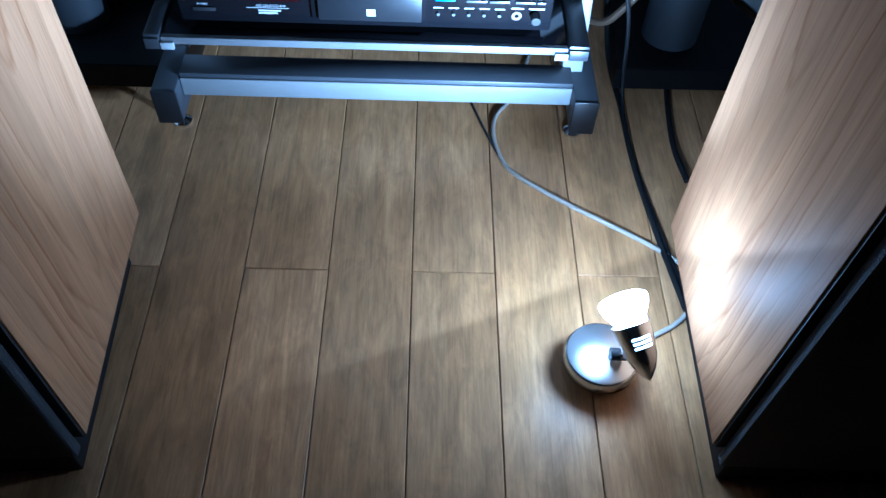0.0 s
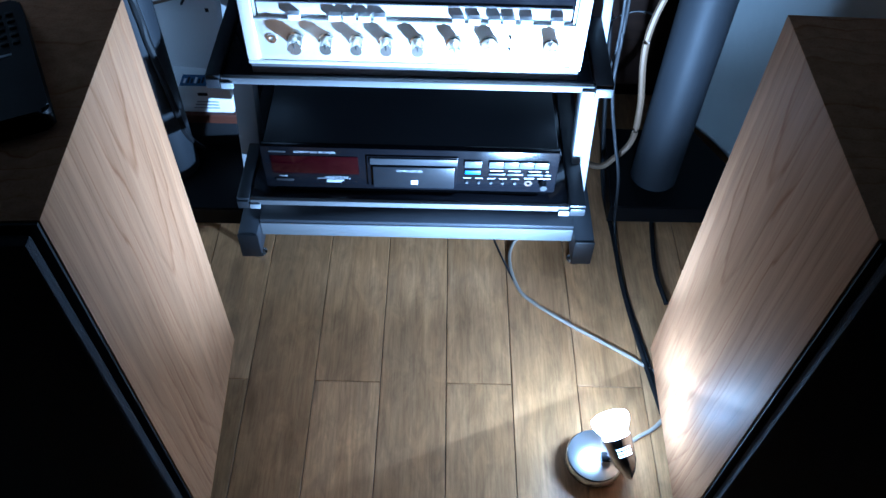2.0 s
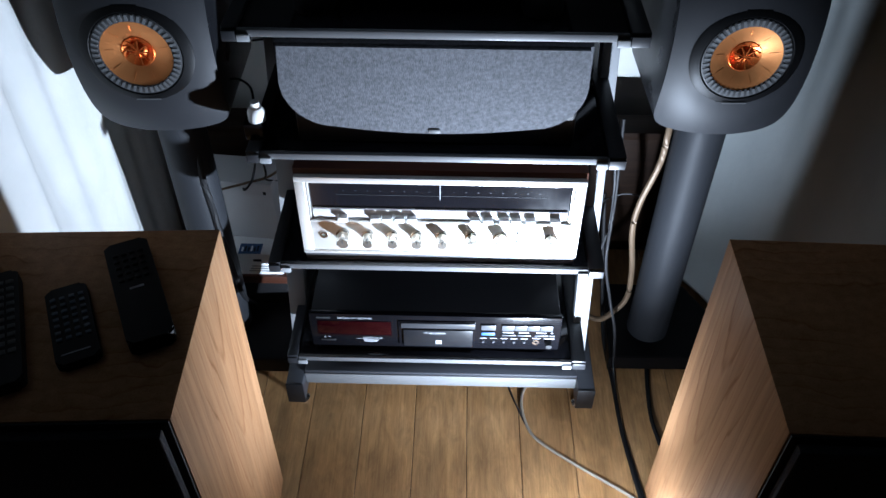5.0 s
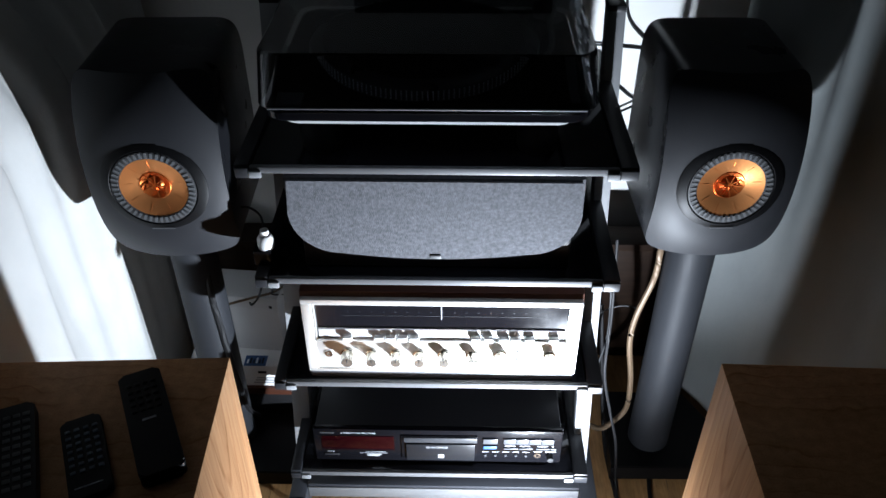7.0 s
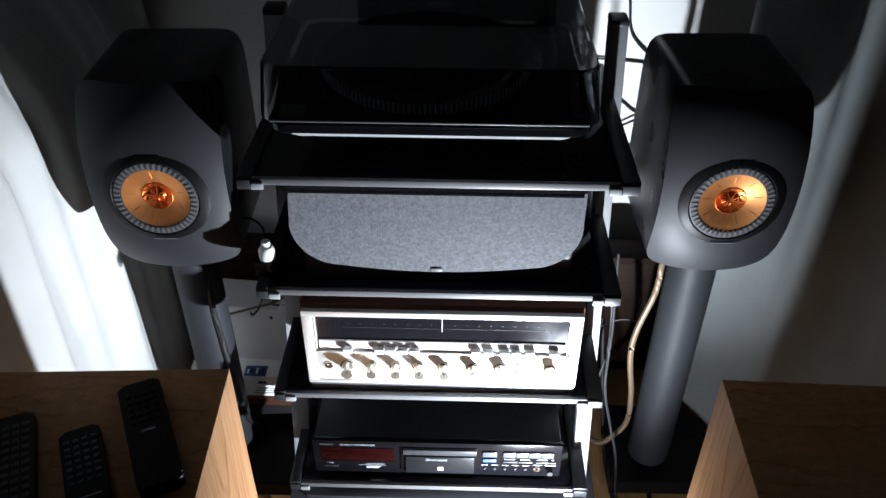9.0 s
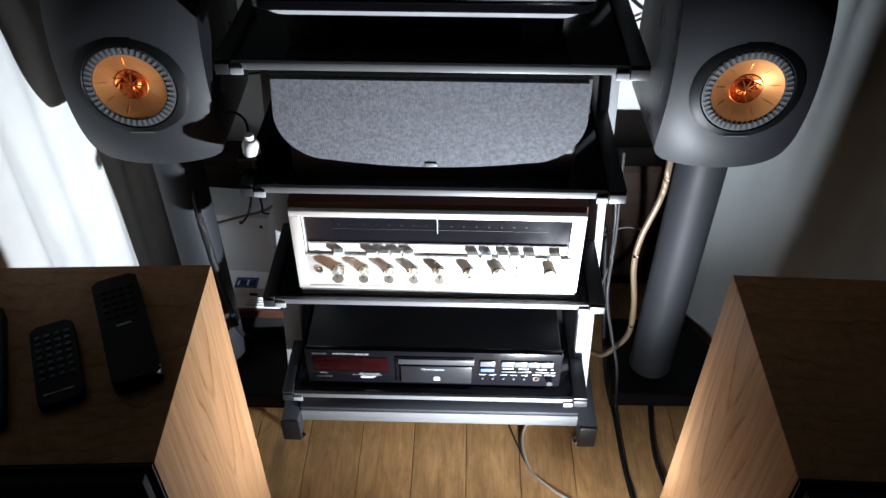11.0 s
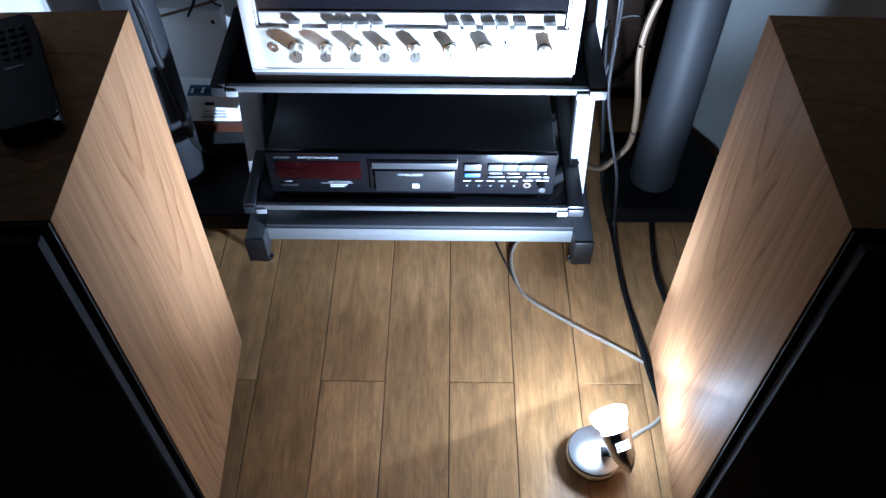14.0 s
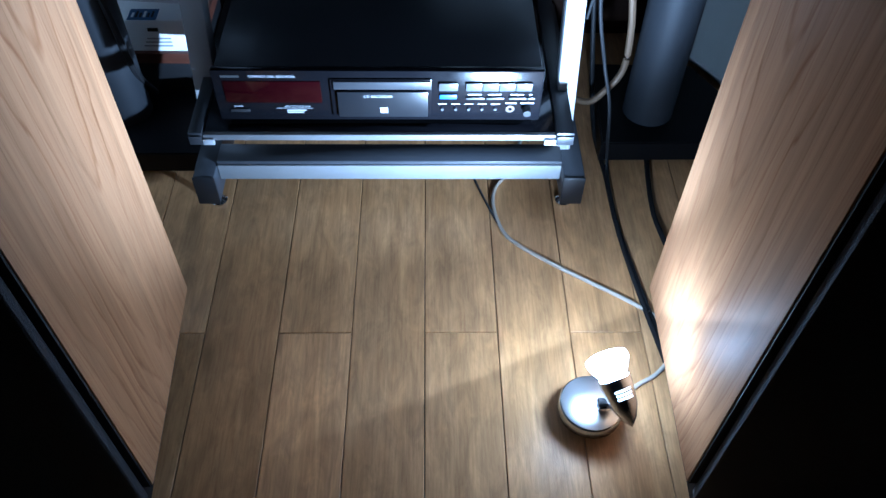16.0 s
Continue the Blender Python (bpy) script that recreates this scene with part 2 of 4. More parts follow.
M_GLASS_BLACK = plain("black_glass", (0.006, 0.006, 0.008), 0.08, var=0.05, bump=0, spec=0.5)
M_CHROME = plain("brushed_steel", (0.72, 0.72, 0.72), 0.16, metal=1.0, scale=20, bump=0.01)
M_NICKEL = plain("satin_nickel", (0.60, 0.58, 0.56), 0.25, metal=1.0, scale=20, bump=0.01)
M_ALU = plain("brushed_champagne_face", (0.82, 0.80, 0.76), 0.36, metal=0.6, scale=40, stretch=(0.1, 1, 1))
M_FACEWHITE = plain("pale_satin_plastic", (0.66, 0.66, 0.65), 0.4, var=0.04)
M_KNOB = plain("turned_knob", (0.74, 0.70, 0.62), 0.24, metal=0.95, scale=40)
M_KEF = plain("graphite_satin", (0.0165, 0.0174, 0.0205), 0.55, spec=0.3, metal=0.0, scale=30, bump=0.005)
M_TRIM = plain("black_trim", (0.003, 0.003, 0.0035), 0.45, var=0.05, bump=0, spec=0.15)
M_KEFBODY = plain("satin_black_lacquer", (0.010, 0.0105, 0.0125), 0.30, var=0.05, bump=0, spec=0.4)
M_COPPER = plain("copper_cone", (0.94, 0.38, 0.13), 0.37, metal=0.9, scale=40, bump=0.01)
M_COPPERDK = plain("copper_phase", (0.72, 0.19, 0.04), 0.32, metal=0.85)
M_RUBBER = plain("grey_rubber", (0.028, 0.029, 0.031), 0.6)
M_POLE = plain("stand_dark_paint", (0.021, 0.0225, 0.026), 0.58, bump=0.01, spec=0.18)
M_CURTAIN = sheer("curtain_white", (0.50, 0.51, 0.50), (0.66, 0.66, 0.64))
# Greyer copy for the right side: the weaker light is put into the cloth.
M_CURTAIN_DIM = sheer("curtain_dim_light", (0.23, 0.25, 0.25), (0.29, 0.31, 0.31))
M_WALL = plain("wall_white_paint", (0.72, 0.72, 0.70), 0.85, scale=12, var=0.05, bump=0.03)
M_WHITE = plain("white_plastic", (0.75, 0.75, 0.74), 0.4, var=0.05)
M_CARD = plain("grey_card", (0.56, 0.56, 0.57), 0.7, var=0.06)
M_CARDW = plain("white_card", (0.80, 0.80, 0.80), 0.6, var=0.06)
M_BLUE = plain("blue_print", (0.025, 0.075, 0.19), 0.5)
M_INK = plain("white_print", (0.70, 0.72, 0.75), 0.6, var=0.02, bump=0)
M_GREYINK = plain("grey_print", (0.30, 0.31, 0.33), 0.6, var=0.02, bump=0)
M_DIALINK = plain("dial_print", (0.016, 0.017, 0.018), 0.6, var=0.02, bump=0)
M_REDWIN = plain("dark_red_window", (0.0065, 0.0005, 0.0011), 0.10, var=0.1, bump=0)
M_DKBROWN = wood("dark_brown_board", (0.008, 0.005, 0.004), (0.017, 0.010, 0.007), (0.024, 0.014, 0.009), 0.5, "x")
M_DKBROWN.node_tree.nodes["Principled BSDF"].inputs["Specular IOR Level"].default_value = 0.08
M_CABLEW = plain("white_cable", (0.43, 0.39, 0.33), 0.45, var=0.04)
M_CABLEG = plain("clear_copper_cable", (0.14, 0.095, 0.056), 0.5, metal=0.2, var=0.2)
M_SMOKE = clear("smoked_acrylic", (0.40, 0.415, 0.44), 0.03)
M_BULB = glow("lit_bulb", (0.90, 0.95, 1.0), 118.0)
M_COLLAR = glow("lit_bulb_collar", (0.90, 0.95, 1.0), 34.0)
M_SLOT = glow("lit_slot", (0.90, 0.95, 1.0), 6.0)
M_SPUN = plain("spun_metal", (0.72, 0.71, 0.70), 0.40, metal=1.0, scale=30, bump=0.01)
M_SPUN.node_tree.nodes["Principled BSDF"].inputs["Anisotropic"].default_value = 0.8
spin = M_SPUN.node_tree.nodes.new("ShaderNodeTangent")
spin.direction_type, spin.axis = "RADIAL", "Z"
M_SPUN.node_tree.links.new(spin.outputs[0], M_SPUN.node_tree.nodes["Principled BSDF"].inputs["Tangent"])
BEAM_WATTS = 92.0
SPILL_WATTS = 1.35


# ---- mesh helpers ----
def box(bm, x0, x1, y0, y1, z0, z1, bevel=0.0, seg=2):
    r = bmesh.ops.create_cube(bm, size=1, matrix=Matrix.Translation(((x0 + x1) / 2, (y0 + y1) / 2, (z0 + z1) / 2)) @ Matrix.Diagonal((x1 - x0, y1 - y0, z1 - z0, 1)))
    if bevel:
        es = {e for v in r["verts"] for e in v.link_edges}
        bmesh.ops.bevel(bm, geom=list(es), offset=bevel, segments=seg, affect="EDGES", profile=0.5)
    return bm


def B(*a, **k):
    return box(bmesh.new(), *a, **k)


def lathe(profile, n=32, m=Matrix.Identity(4), bm=None):
    """Turn a profile of (radius, height) about z, then place it by m."""
    bm = bm or bmesh.new()
    rings = []
    for r, h in profile:
        if r < 1e-6:
            rings.append([bm.verts.new(m @ Vector((0, 0, h)))])
        else:
            rings.append([bm.verts.new(m @ Vector((r * math.cos(2 * math.pi * i / n), r * math.sin(2 * math.pi * i / n), h))) for i in range(n)])
    for a, b in zip(rings, rings[1:]):
        for i in range(n):
            j = (i + 1) % n
            q = [a[i % len(a)], a[j % len(a)], b[j % len(b)], b[i % len(b)]]
            q = list(dict.fromkeys(q))
            if len(q) > 2:
                bm.faces.new(q)
    return bm


def prism(outline, h0, h1, m=Matrix.Identity(4), bevel=0.0, seg=2):
    """Extrude an outline in the xy plane from h0 to h1."""
    bm = bmesh.new()
    lo = [bm.verts.new(Vector((x, y, h0))) for x, y in outline]
    hi = [bm.verts.new(Vector((x, y, h1))) for x, y in outline]
    bm.faces.new(lo[::-1])
    bm.faces.new(hi)
    for i in range(len(lo)):
        j = (i + 1) % len(lo)
        bm.faces.new((lo[i], lo[j], hi[j], hi[i]))
    if bevel:
        bmesh.ops.bevel(bm, geom=[e for e in bm.edges if abs(e.verts[0].co.z - e.verts[1].co.z) < 1e-7], offset=bevel, segments=seg, affect="EDGES")
    bmesh.ops.transform(bm, matrix=m, verts=bm.verts)
    return bm


def smooth_path(pts, n=10):
    """Catmull-Rom through the given places."""
    p = [Vector(q) for q in pts]
    p = [p[0] * 2 - p[1]] + p + [p[-1] * 2 - p[-2]]
    out = []
    for i in range(1, len(p) - 2):
        for s in range(n):
            t = s / n
            a, b, c, d = p[i - 1:i + 3]
            out.append(0.5 * ((2 * b) + (c - a) * t + (2 * a - 5 * b + 4 * c - d) * t * t + (3 * b - a - 3 * c + d) * t ** 3))
    out.append(p[-2])
    return out


def tube(pts, r, n=8, steps=10):
    pts = smooth_path(pts, steps)
    bm = bmesh.new()
    prev = None
    for i, p in enumerate(pts):
        d = (pts[min(i + 1, len(pts) - 1)] - pts[max(i - 1, 0)]).normalized()
        side = d.cross(Vector((0, 0, 1)))
        side = side.normalized() if side.length > 1e-3 else Vector((1, 0, 0))
        up = side.cross(d)
        ring = [bm.verts.new(p + r * (math.cos(2 * math.pi * k / n) * side + math.sin(2 * math.pi * k / n) * up)) for k in range(n)]
        if prev:
            for k in range(n):
                bm.faces.new((prev[k], prev[(k + 1) % n], ring[(k + 1) % n], ring[k]))
        else:
            bm.faces.new(ring[::-1])
        prev = ring
    bm.faces.new(prev)
    return bm


def part(name, bm, material, parent=None, label="", smooth=True):
    """One mesh object, under its thing where parent is given."""
    me = bpy.data.meshes.new(name)
    bmesh.ops.recalc_face_normals(bm, faces=bm.faces)
    bm.to_mesh(me)
    bm.free()
    me.materials.append(material)
    if smooth:
        me.shade_smooth()
        me.set_sharp_from_angle(angle=radians(35))
    ob = new(name, me)
    if parent:
        ob.parent = parent
    if label:
        ob["label"] = label
    return ob


def thing(name, label, category, at=(0, 0, 0), rz=0.0, group="", kind=""):
    e = new(name)
    e.empty_display_size = 0.05
    e.matrix_basis = pose(*at, 0, 0, rz)
    return tagged(e, label, category, group, kind)


def words(name, text, size, m, material, parent, label=""):
    """Lettering as a thin mesh."""
    cu = bpy.data.curves.new(name, "FONT")
    cu.body, cu.size, cu.extrude, cu.align_x = text, size, 0.0001, "LEFT"
    tmp = bpy.data.objects.new(name, cu)
    scene.collection.objects.link(tmp)
    bpy.context.view_layer.update()
    me = bpy.data.meshes.new_from_object(tmp.evaluated_get(bpy.context.evaluated_depsgraph_get()))
    bpy.data.objects.remove(tmp)
    me.transform(m)
    me.materials.clear()
    me.materials.append(material)
    ob = new(name, me)
    ob.parent = parent
    if label:
        ob["label"] = label
    return ob


FRONT = Matrix.Rotation(radians(90), 4, "X")   # lays the xy plane upright, its face towards -y


# ---- setting ----
floor = part("floor", B(-2.3, 2.3, -4.1, 0.70, -0.06, -0.009), M_GAP)
tagged(floor, "oak-look laminate floor boards with dark joints", "floor", kind="structure")
wall_back = part("wall_back", B(-2.3, 2.3, 0.60, 0.70, -0.009, 2.5), M_WALL)
tagged(wall_back, "plain white painted wall behind the rack", "wall", kind="structure")
# Unseen walls and ceiling, added dark so that little light bounces back.
unseen_wall_left = part("unseen_wall_left", B(-2.3, -2.2, -4.0, 0.60, -0.009, 2.5), M_WALL_UNSEEN)
tagged(unseen_wall_left, "unseen side wall, kept dark to hold back bounced light", "wall", kind="structure")
unseen_wall_right = part("unseen_wall_right", B(2.2, 2.3, -4.0, 0.60, -0.009, 2.5), M_WALL_UNSEEN)
tagged(unseen_wall_right, "unseen side wall, kept dark to hold back bounced light", "wall", kind="structure")
unseen_wall_front = part("unseen_wall_front", B(-2.3, 2.3, -4.1, -4.0, -0.009, 2.5), M_WALL_UNSEEN)
tagged(unseen_wall_front, "unseen wall facing the rack, kept dark to hold back bounced light", "wall", kind="structure")
ceiling = part("ceiling", B(-2.3, 2.3, -4.1, 0.70, 2.5, 2.6), M_WALL_UNSEEN)
tagged(ceiling, "unseen ceiling, kept dark to hold back bounced light", "ceiling", kind="structure")


def curtain(name, line, label, seed, mat, folds, calm=0.0, slope=0.0):
    """A hanging curtain along a line on the plan, its hem just off the floor.
    folds: (depth, folds a metre) of each size of fold; calm: how much flatter it hangs towards the hem;
    slope: how far its upper part is tilted outwards, to shade it from the lamp."""
    rnd = random.Random(seed)
    pts = smooth_path([(x, y, 0) for x, y in line], 30)
    ph = [(rnd.uniform(0, 6.28), rnd.uniform(-2.2, 2.2), rnd.uniform(0, 6.28)) for _ in folds]
    bm = bmesh.new()
    rows = []
    nz = 56
    run = 0.0
    for i, p in enumerate(pts):
        d = (pts[min(i + 1, len(pts) - 1)] - pts[max(i - 1, 0)]).normalized()
        nrm = Vector((-d.y, d.x, 0))
        if i:
            run += (p - pts[i - 1]).length
        col = []
        for j in range(nz + 1):
            z = 0.045 + 2.4 * (j / nz) ** 1.3
            w = 0.0
            for (depth, per_m), (a, lean, b) in zip(folds, ph):
                w += depth * math.sin(6.283 * per_m * run + a + lean * z + 0.7 * math.sin(2.6 * z + b))
            w *= 1 - calm * max(0.0, min(1.0, (1.0 - z) / 0.6))
            up = max(0.0, z - 0.80)
            q = p + nrm * (w + slope * min(up * up / 0.3, max(0.0, up - 0.075) if up > 0.15 else up, 0.34))
            col.append(bm.verts.new((q.x, q.y, z)))
        rows.append(col)
    for a, b in zip(rows, rows[1:]):
        for j in range(nz):
            bm.faces.new((a[j], b[j], b[j + 1], a[j + 1]))
    ob = part(name, bm, mat)
    mod = ob.modifiers.new("thickness", "SOLIDIFY")
    mod.thickness = 0.002
    return tagged(ob, label, "curtain", "white curtains", "")


curtain("curtain", [(-0.60, 0.57), (-0.60, 0.30), (-0.58, 0.19), (-0.578, 0.05), (-0.585, -0.13), (-0.63, -0.26), (-0.66, -0.45), (-0.72, -0.75)], "off-white curtain hanging in soft folds beside the speaker stand", 3, M_CURTAIN, ((0.026, 4.6), (0.013, 8.3), (0.004, 17.0)), 0.72, -0.58)
curtain("curtain", [(0.80, -0.75), (0.745, -0.45), (0.70, -0.15), (0.655, 0.08), (0.610, 0.185), (0.572, 0.258), (0.536, 0.322), (0.51, 0.375)], "curtain hanging almost flat beside the speaker stand, greyed for the weaker light there", 8, M_CURTAIN_DIM, ((0.022, 5.2), (0.010, 9.5)), 0.93)


# ---- rack ----
def sweep_yz(x0, x1, a, b, w):
    """A square bar between two places (y, z), as wide as x0 to x1."""
    (ya, za), (yb, zb) = a, b
    d = Vector((0, yb - ya, zb - za))
    L = d.length
    bm = B(x0, x1, -w / 2, w / 2, 0, L, bevel=0.002)
    rot = Vector((0, 0, 1)).rotation_difference(d).to_matrix().to_4x4()
    bmesh.ops.transform(bm, matrix=Matrix.Translation((0, ya, za)) @ rot, verts=bm.verts)
    return bm


SHELF_Z = (0.161, 0.400, 0.623, 0.818)
rack = thing("hifi_rack", "grey steel hifi rack with four black glass shelves", "rack", (0, 0, 0))
for s in (-1, 1):
    xo, xi = (-0.289, -0.256) if s < 0 else (0.272, 0.305)
    foot = part("foot_beam", B(xo, xi, -0.021, 0.44, 0.022, 0.078, bevel=0.003), M_FOOT, rack)
    part("end_cap", B(xo - 0.0005, xi + 0.0005, -0.025, -0.0212, 0.0215, 0.0785, bevel=0.002), M_SATIN, foot, "black plastic end cap")
    for y in (-0.002, 0.40):
        part("leveller", lathe([(0, 0), (0.012, 0), (0.013, 0.004), (0.008, 0.008), (0.005, 0.010), (0.005, 0.024), (0, 0.024)], 20, Matrix.Translation(((xo + xi) / 2 - s * 0.006, y + 0.004, 0))), M_CHROME, foot, "small chrome levelling foot")
    px0, px1 = (-0.288, -0.255) if s < 0 else (0.260, 0.288)
    y_off = 0.03 if s < 0 else 0.0
    part("post", sweep_yz(px0, px1, (0.055 + y_off, 0.07), (0.278 + y_off, 0.938), 0.034), M_RAIL, rack)
    part("post_cap", B(px0 - 0.0005, px1 + 0.0005, 0.259 + y_off, 0.297 + y_off, 0.933, 0.945, bevel=0.003), M_SATIN, rack, "black plastic post cap")
# Lamplit front and unlit top of one beam, put into two greys.
xb = part("cross_beam", B(-0.256, 0.272, 0.006, 0.046, 0.049, 0.084, bevel=0.002), M_FOOT, rack, "cross beam, slate grey for its unlit top")
part("lit_front_strip", B(-0.255, 0.271, 0.0025, 0.0058, 0.0495, 0.078, bevel=0.0008), M_FRONT_LIT, xb, "added light grey strip, the lamplight on the front of the beam")
part("cross_beam", B(-0.256, 0.250, 0.345, 0.385, 0.049, 0.084, bevel=0.002), M_BEAM, rack)
for k, z in enumerate(SHELF_Z):
    shelf = part("shelf", B(-0.252, 0.248, -0.022, 0.40 if k < 3 else 0.43, z + 0.001, z + 0.009, bevel=0.0015), M_GLASS_BLACK, rack, "black glass shelf")
    part("front_rail", B(-0.252, 0.248, -0.030, -0.0225, z - 0.001, z + 0.0095, bevel=0.0012), M_STEEL, rack)
    for s in (-1, 1):
        x0, x1 = (-0.2725, -0.2525) if s < 0 else (0.2485, 0.2745)
        arm = part("shelf_arm", B(x0, x1, -0.030, 0.36, z - 0.008, z + 0.013, bevel=0.002), M_ARM, rack)
        part("end_cap", B(x0 + 0.001, x1 - 0.001, -0.034, -0.0302, z - 0.006, z + 0.009, bevel=0.001), M_ARM, arm)
        c0, c1 = (-0.2525, -0.236) if s < 0 else (0.232, 0.2485)
        part("clip", B(c0, c1, -0.0345, -0.0302, z - 0.006, z + 0.004, bevel=0.001), M_CAP, arm, "pale grey plastic shelf clip")


# ---- disc recorder ----
def front_text(name, text, size, x, y, z, mat, parent, label=""):
    return words(name, text, size, Matrix.Translation((x, y, z)) @ FRONT, mat, parent, label)


rec = thing("disc_recorder", "black compact disc recorder with red display window on the bottom shelf", "cd recorder", (0, 0, 0))
CY = -0.010
zb = SHELF_Z[0] + 0.010
part("case", B(-0.223, 0.221, CY + 0.012, 0.27, zb + 0.010, zb + 0.094, bevel=0.002), M_SATIN, rec)
panel = part("front_panel", B(-0.226, 0.224, CY, CY + 0.012, zb + 0.010, zb + 0.096, bevel=0.0025), M_BLACK, rec)
for x in (-0.17, 0.17):
    for y in (0.03, 0.24):
        part("foot", lathe([(0, 0), (0.017, 0), (0.018, 0.009), (0, 0.010)], 20, Matrix.Translation((x, y, zb - 0.001))), M_MATTE, rec)
z0 = zb + 0.010
part("display_window", B(-0.212, -0.080, CY - 0.0012, CY, z0 + 0.032, z0 + 0.069, bevel=0.0008), M_REDWIN, rec, "dark red display window")
front_text("panel_lettering", "COMPACT DISC RECORDER", 0.0050, -0.176, CY - 0.0004, z0 + 0.075, M_GREYINK, rec, "small white lettering")
part("maker_mark", B(-0.213, -0.188, CY - 0.0006, CY, z0 + 0.0750, z0 + 0.0785), M_DIALINK, rec)
part("power_button", B(-0.209, -0.182, CY - 0.002, CY, z0 + 0.016, z0 + 0.021, bevel=0.0006), M_MATTE, rec)
front_text("panel_lettering", "POWER", 0.0036, -0.203, CY - 0.0004, z0 + 0.024, M_GREYINK, rec)
front_text("panel_lettering", "CD/CD-R/CD-RW", 0.0046, -0.133, CY - 0.0004, z0 + 0.0235, M_GREYINK, rec)
part("panel_line", B(-0.145, -0.094, CY - 0.0004, CY, z0 + 0.0215, z0 + 0.0221), M_GREYINK, rec)
part("panel_bar", B(-0.131, -0.104, CY - 0.0004, CY, z0 + 0.0170, z0 + 0.0192), M_GREYINK, rec)
part("panel_bar", B(-0.131, -0.108, CY - 0.0004, CY, z0 + 0.0135, z0 + 0.0157), M_GREYINK, rec)
tray = part("disc_tray", B(-0.067, 0.071, CY - 0.003, CY, z0 + 0.010, z0 + 0.074, bevel=0.0012), M_BLACK, rec)
part("tray_upper_strip", B(-0.062, 0.070, CY - 0.006, CY - 0.003, z0 + 0.059, z0 + 0.072, bevel=0.001), plain("tray_grey", (0.022, 0.023, 0.026), 0.4), tray)
part("tray_drawer", B(-0.058, 0.066, CY - 0.0075, CY - 0.003, z0 + 0.012, z0 + 0.056, bevel=0.0012), plain("drawer_grey", (0.007, 0.0075, 0.009), 0.32), tray)
front_text("panel_lettering", "CD RECORDER", 0.0058, -0.022, CY - 0.0078, z0 + 0.047, M_GREYINK, tray)
part("disc_mark", B(0.0, 0.0105, CY - 0.0079, CY - 0.0075, z0 + 0.020, z0 + 0.0295), M_GREYINK, tray)
M_BTN = plain("button_silver", (0.07, 0.073, 0.08), 0.35, metal=0.3)
part("button", B(0.081, 0.107, CY - 0.004, CY, z0 + 0.055, z0 + 0.068, bevel=0.001), M_BTN, rec)
part("button", B(0.082, 0.106, CY - 0.003, CY, z0 + 0.040, z0 + 0.048, bevel=0.001), M_BLUE, rec, "blue record button")
for i in range(4):
    part("button", B(0.118 + i * 0.0228, 0.118 + i * 0.0228 + 0.0221, CY - 0.004, CY, z0 + 0.055, z0 + 0.068, bevel=0.0008), M_BTN, rec)
for i, (a, b) in enumerate(((0.119, 0.144), (0.147, 0.171), (0.178, 0.202), (0.204, 0.214))):
    part("button", B(a, b, CY - 0.003, CY, z0 + 0.0395, z0 + 0.0425, bevel=0.0005), M_BTN, rec)
    part("panel_bar", B(a + 0.002, b - 0.004, CY - 0.0004, CY, z0 + 0.0455, z0 + 0.0475), M_GREYINK, rec)
for i in range(5):
    x = 0.086 + i * 0.0185
    part("panel_bar", B(x - 0.006, x + 0.006, CY - 0.0004, CY, z0 + 0.0290, z0 + 0.0304), M_GREYINK, rec)
    part("small_knob", lathe([(0, 0), (0.0022, 0), (0.0020, 0.003), (0, 0.003)], 16, Matrix.Translation((x, CY, z0 + 0.0215)) @ FRONT), M_BTN, rec)
part("headphone_socket", lathe([(0.0026, 0.0), (0.0026, 0.0012), (0.0062, 0.0012), (0.0062, 0)], 20, Matrix.Translation((0.181, CY, z0 + 0.0215)) @ FRONT), M_CHROME, rec)
part("level_knob", lathe([(0, 0), (0.0062, 0), (0.0054, 0.012), (0, 0.0125)], 20, Matrix.Translation((0.204, CY, z0 + 0.0215)) @ FRONT), M_MATTE, rec)
for a, b in ((0.174, 0.189), (0.195, 0.214)):
    part("panel_bar", B(a, b, CY - 0.0004, CY, z0 + 0.0305, z0 + 0.0325), M_GREYINK, rec)

# ---- receiver ----
amp = thing("stereo_receiver", "vintage stereo receiver with champagne metal face and wooden case", "receiver", (0, 0, 0))
amp.scale = (1.012, 1, 1)
RY = -0.020
rz0 = SHELF_Z[1] + 0.010
r0, r1 = rz0 + 0.016, rz0 + 0.172
case = part("case", B(-0.212, 0.226, RY + 0.010, 0.30, r0 - 0.002, r1 + 0.010, bevel=0.003), M_CASE, amp, "dark reddish wooden case")
part("chassis_base", B(-0.208, 0.222, RY + 0.003, RY + 0.0098, rz0 - 0.0005, r0 - 0.0005, bevel=0.001), plain("chassis_grey", (0.075, 0.075, 0.08), 0.5), amp, "grey metal chassis below the face")
part("face_frame", B(-0.210, 0.224, RY, RY + 0.010, r0, r0 + 0.006, bevel=0.0015), M_ALU, amp)
part("face_frame", B(-0.210, 0.224, RY, RY + 0.010, r1 - 0.010, r1, bevel=0.0015), M_ALU, amp)
part("face_frame", B(-0.210, -0.194, RY, RY + 0.010, r0 + 0.006, r1 - 0.010, bevel=0.0015), M_ALU, amp)
part("face_frame", B(0.208, 0.224, RY, RY + 0.010, r0 + 0.006, r1 - 0.010, bevel=0.0015), M_ALU, amp)
part("face_plate", B(-0.194, 0.208, RY + 0.002, RY + 0.010, r0 + 0.006, r0 + 0.068, bevel=0.001), M_ALU, amp)
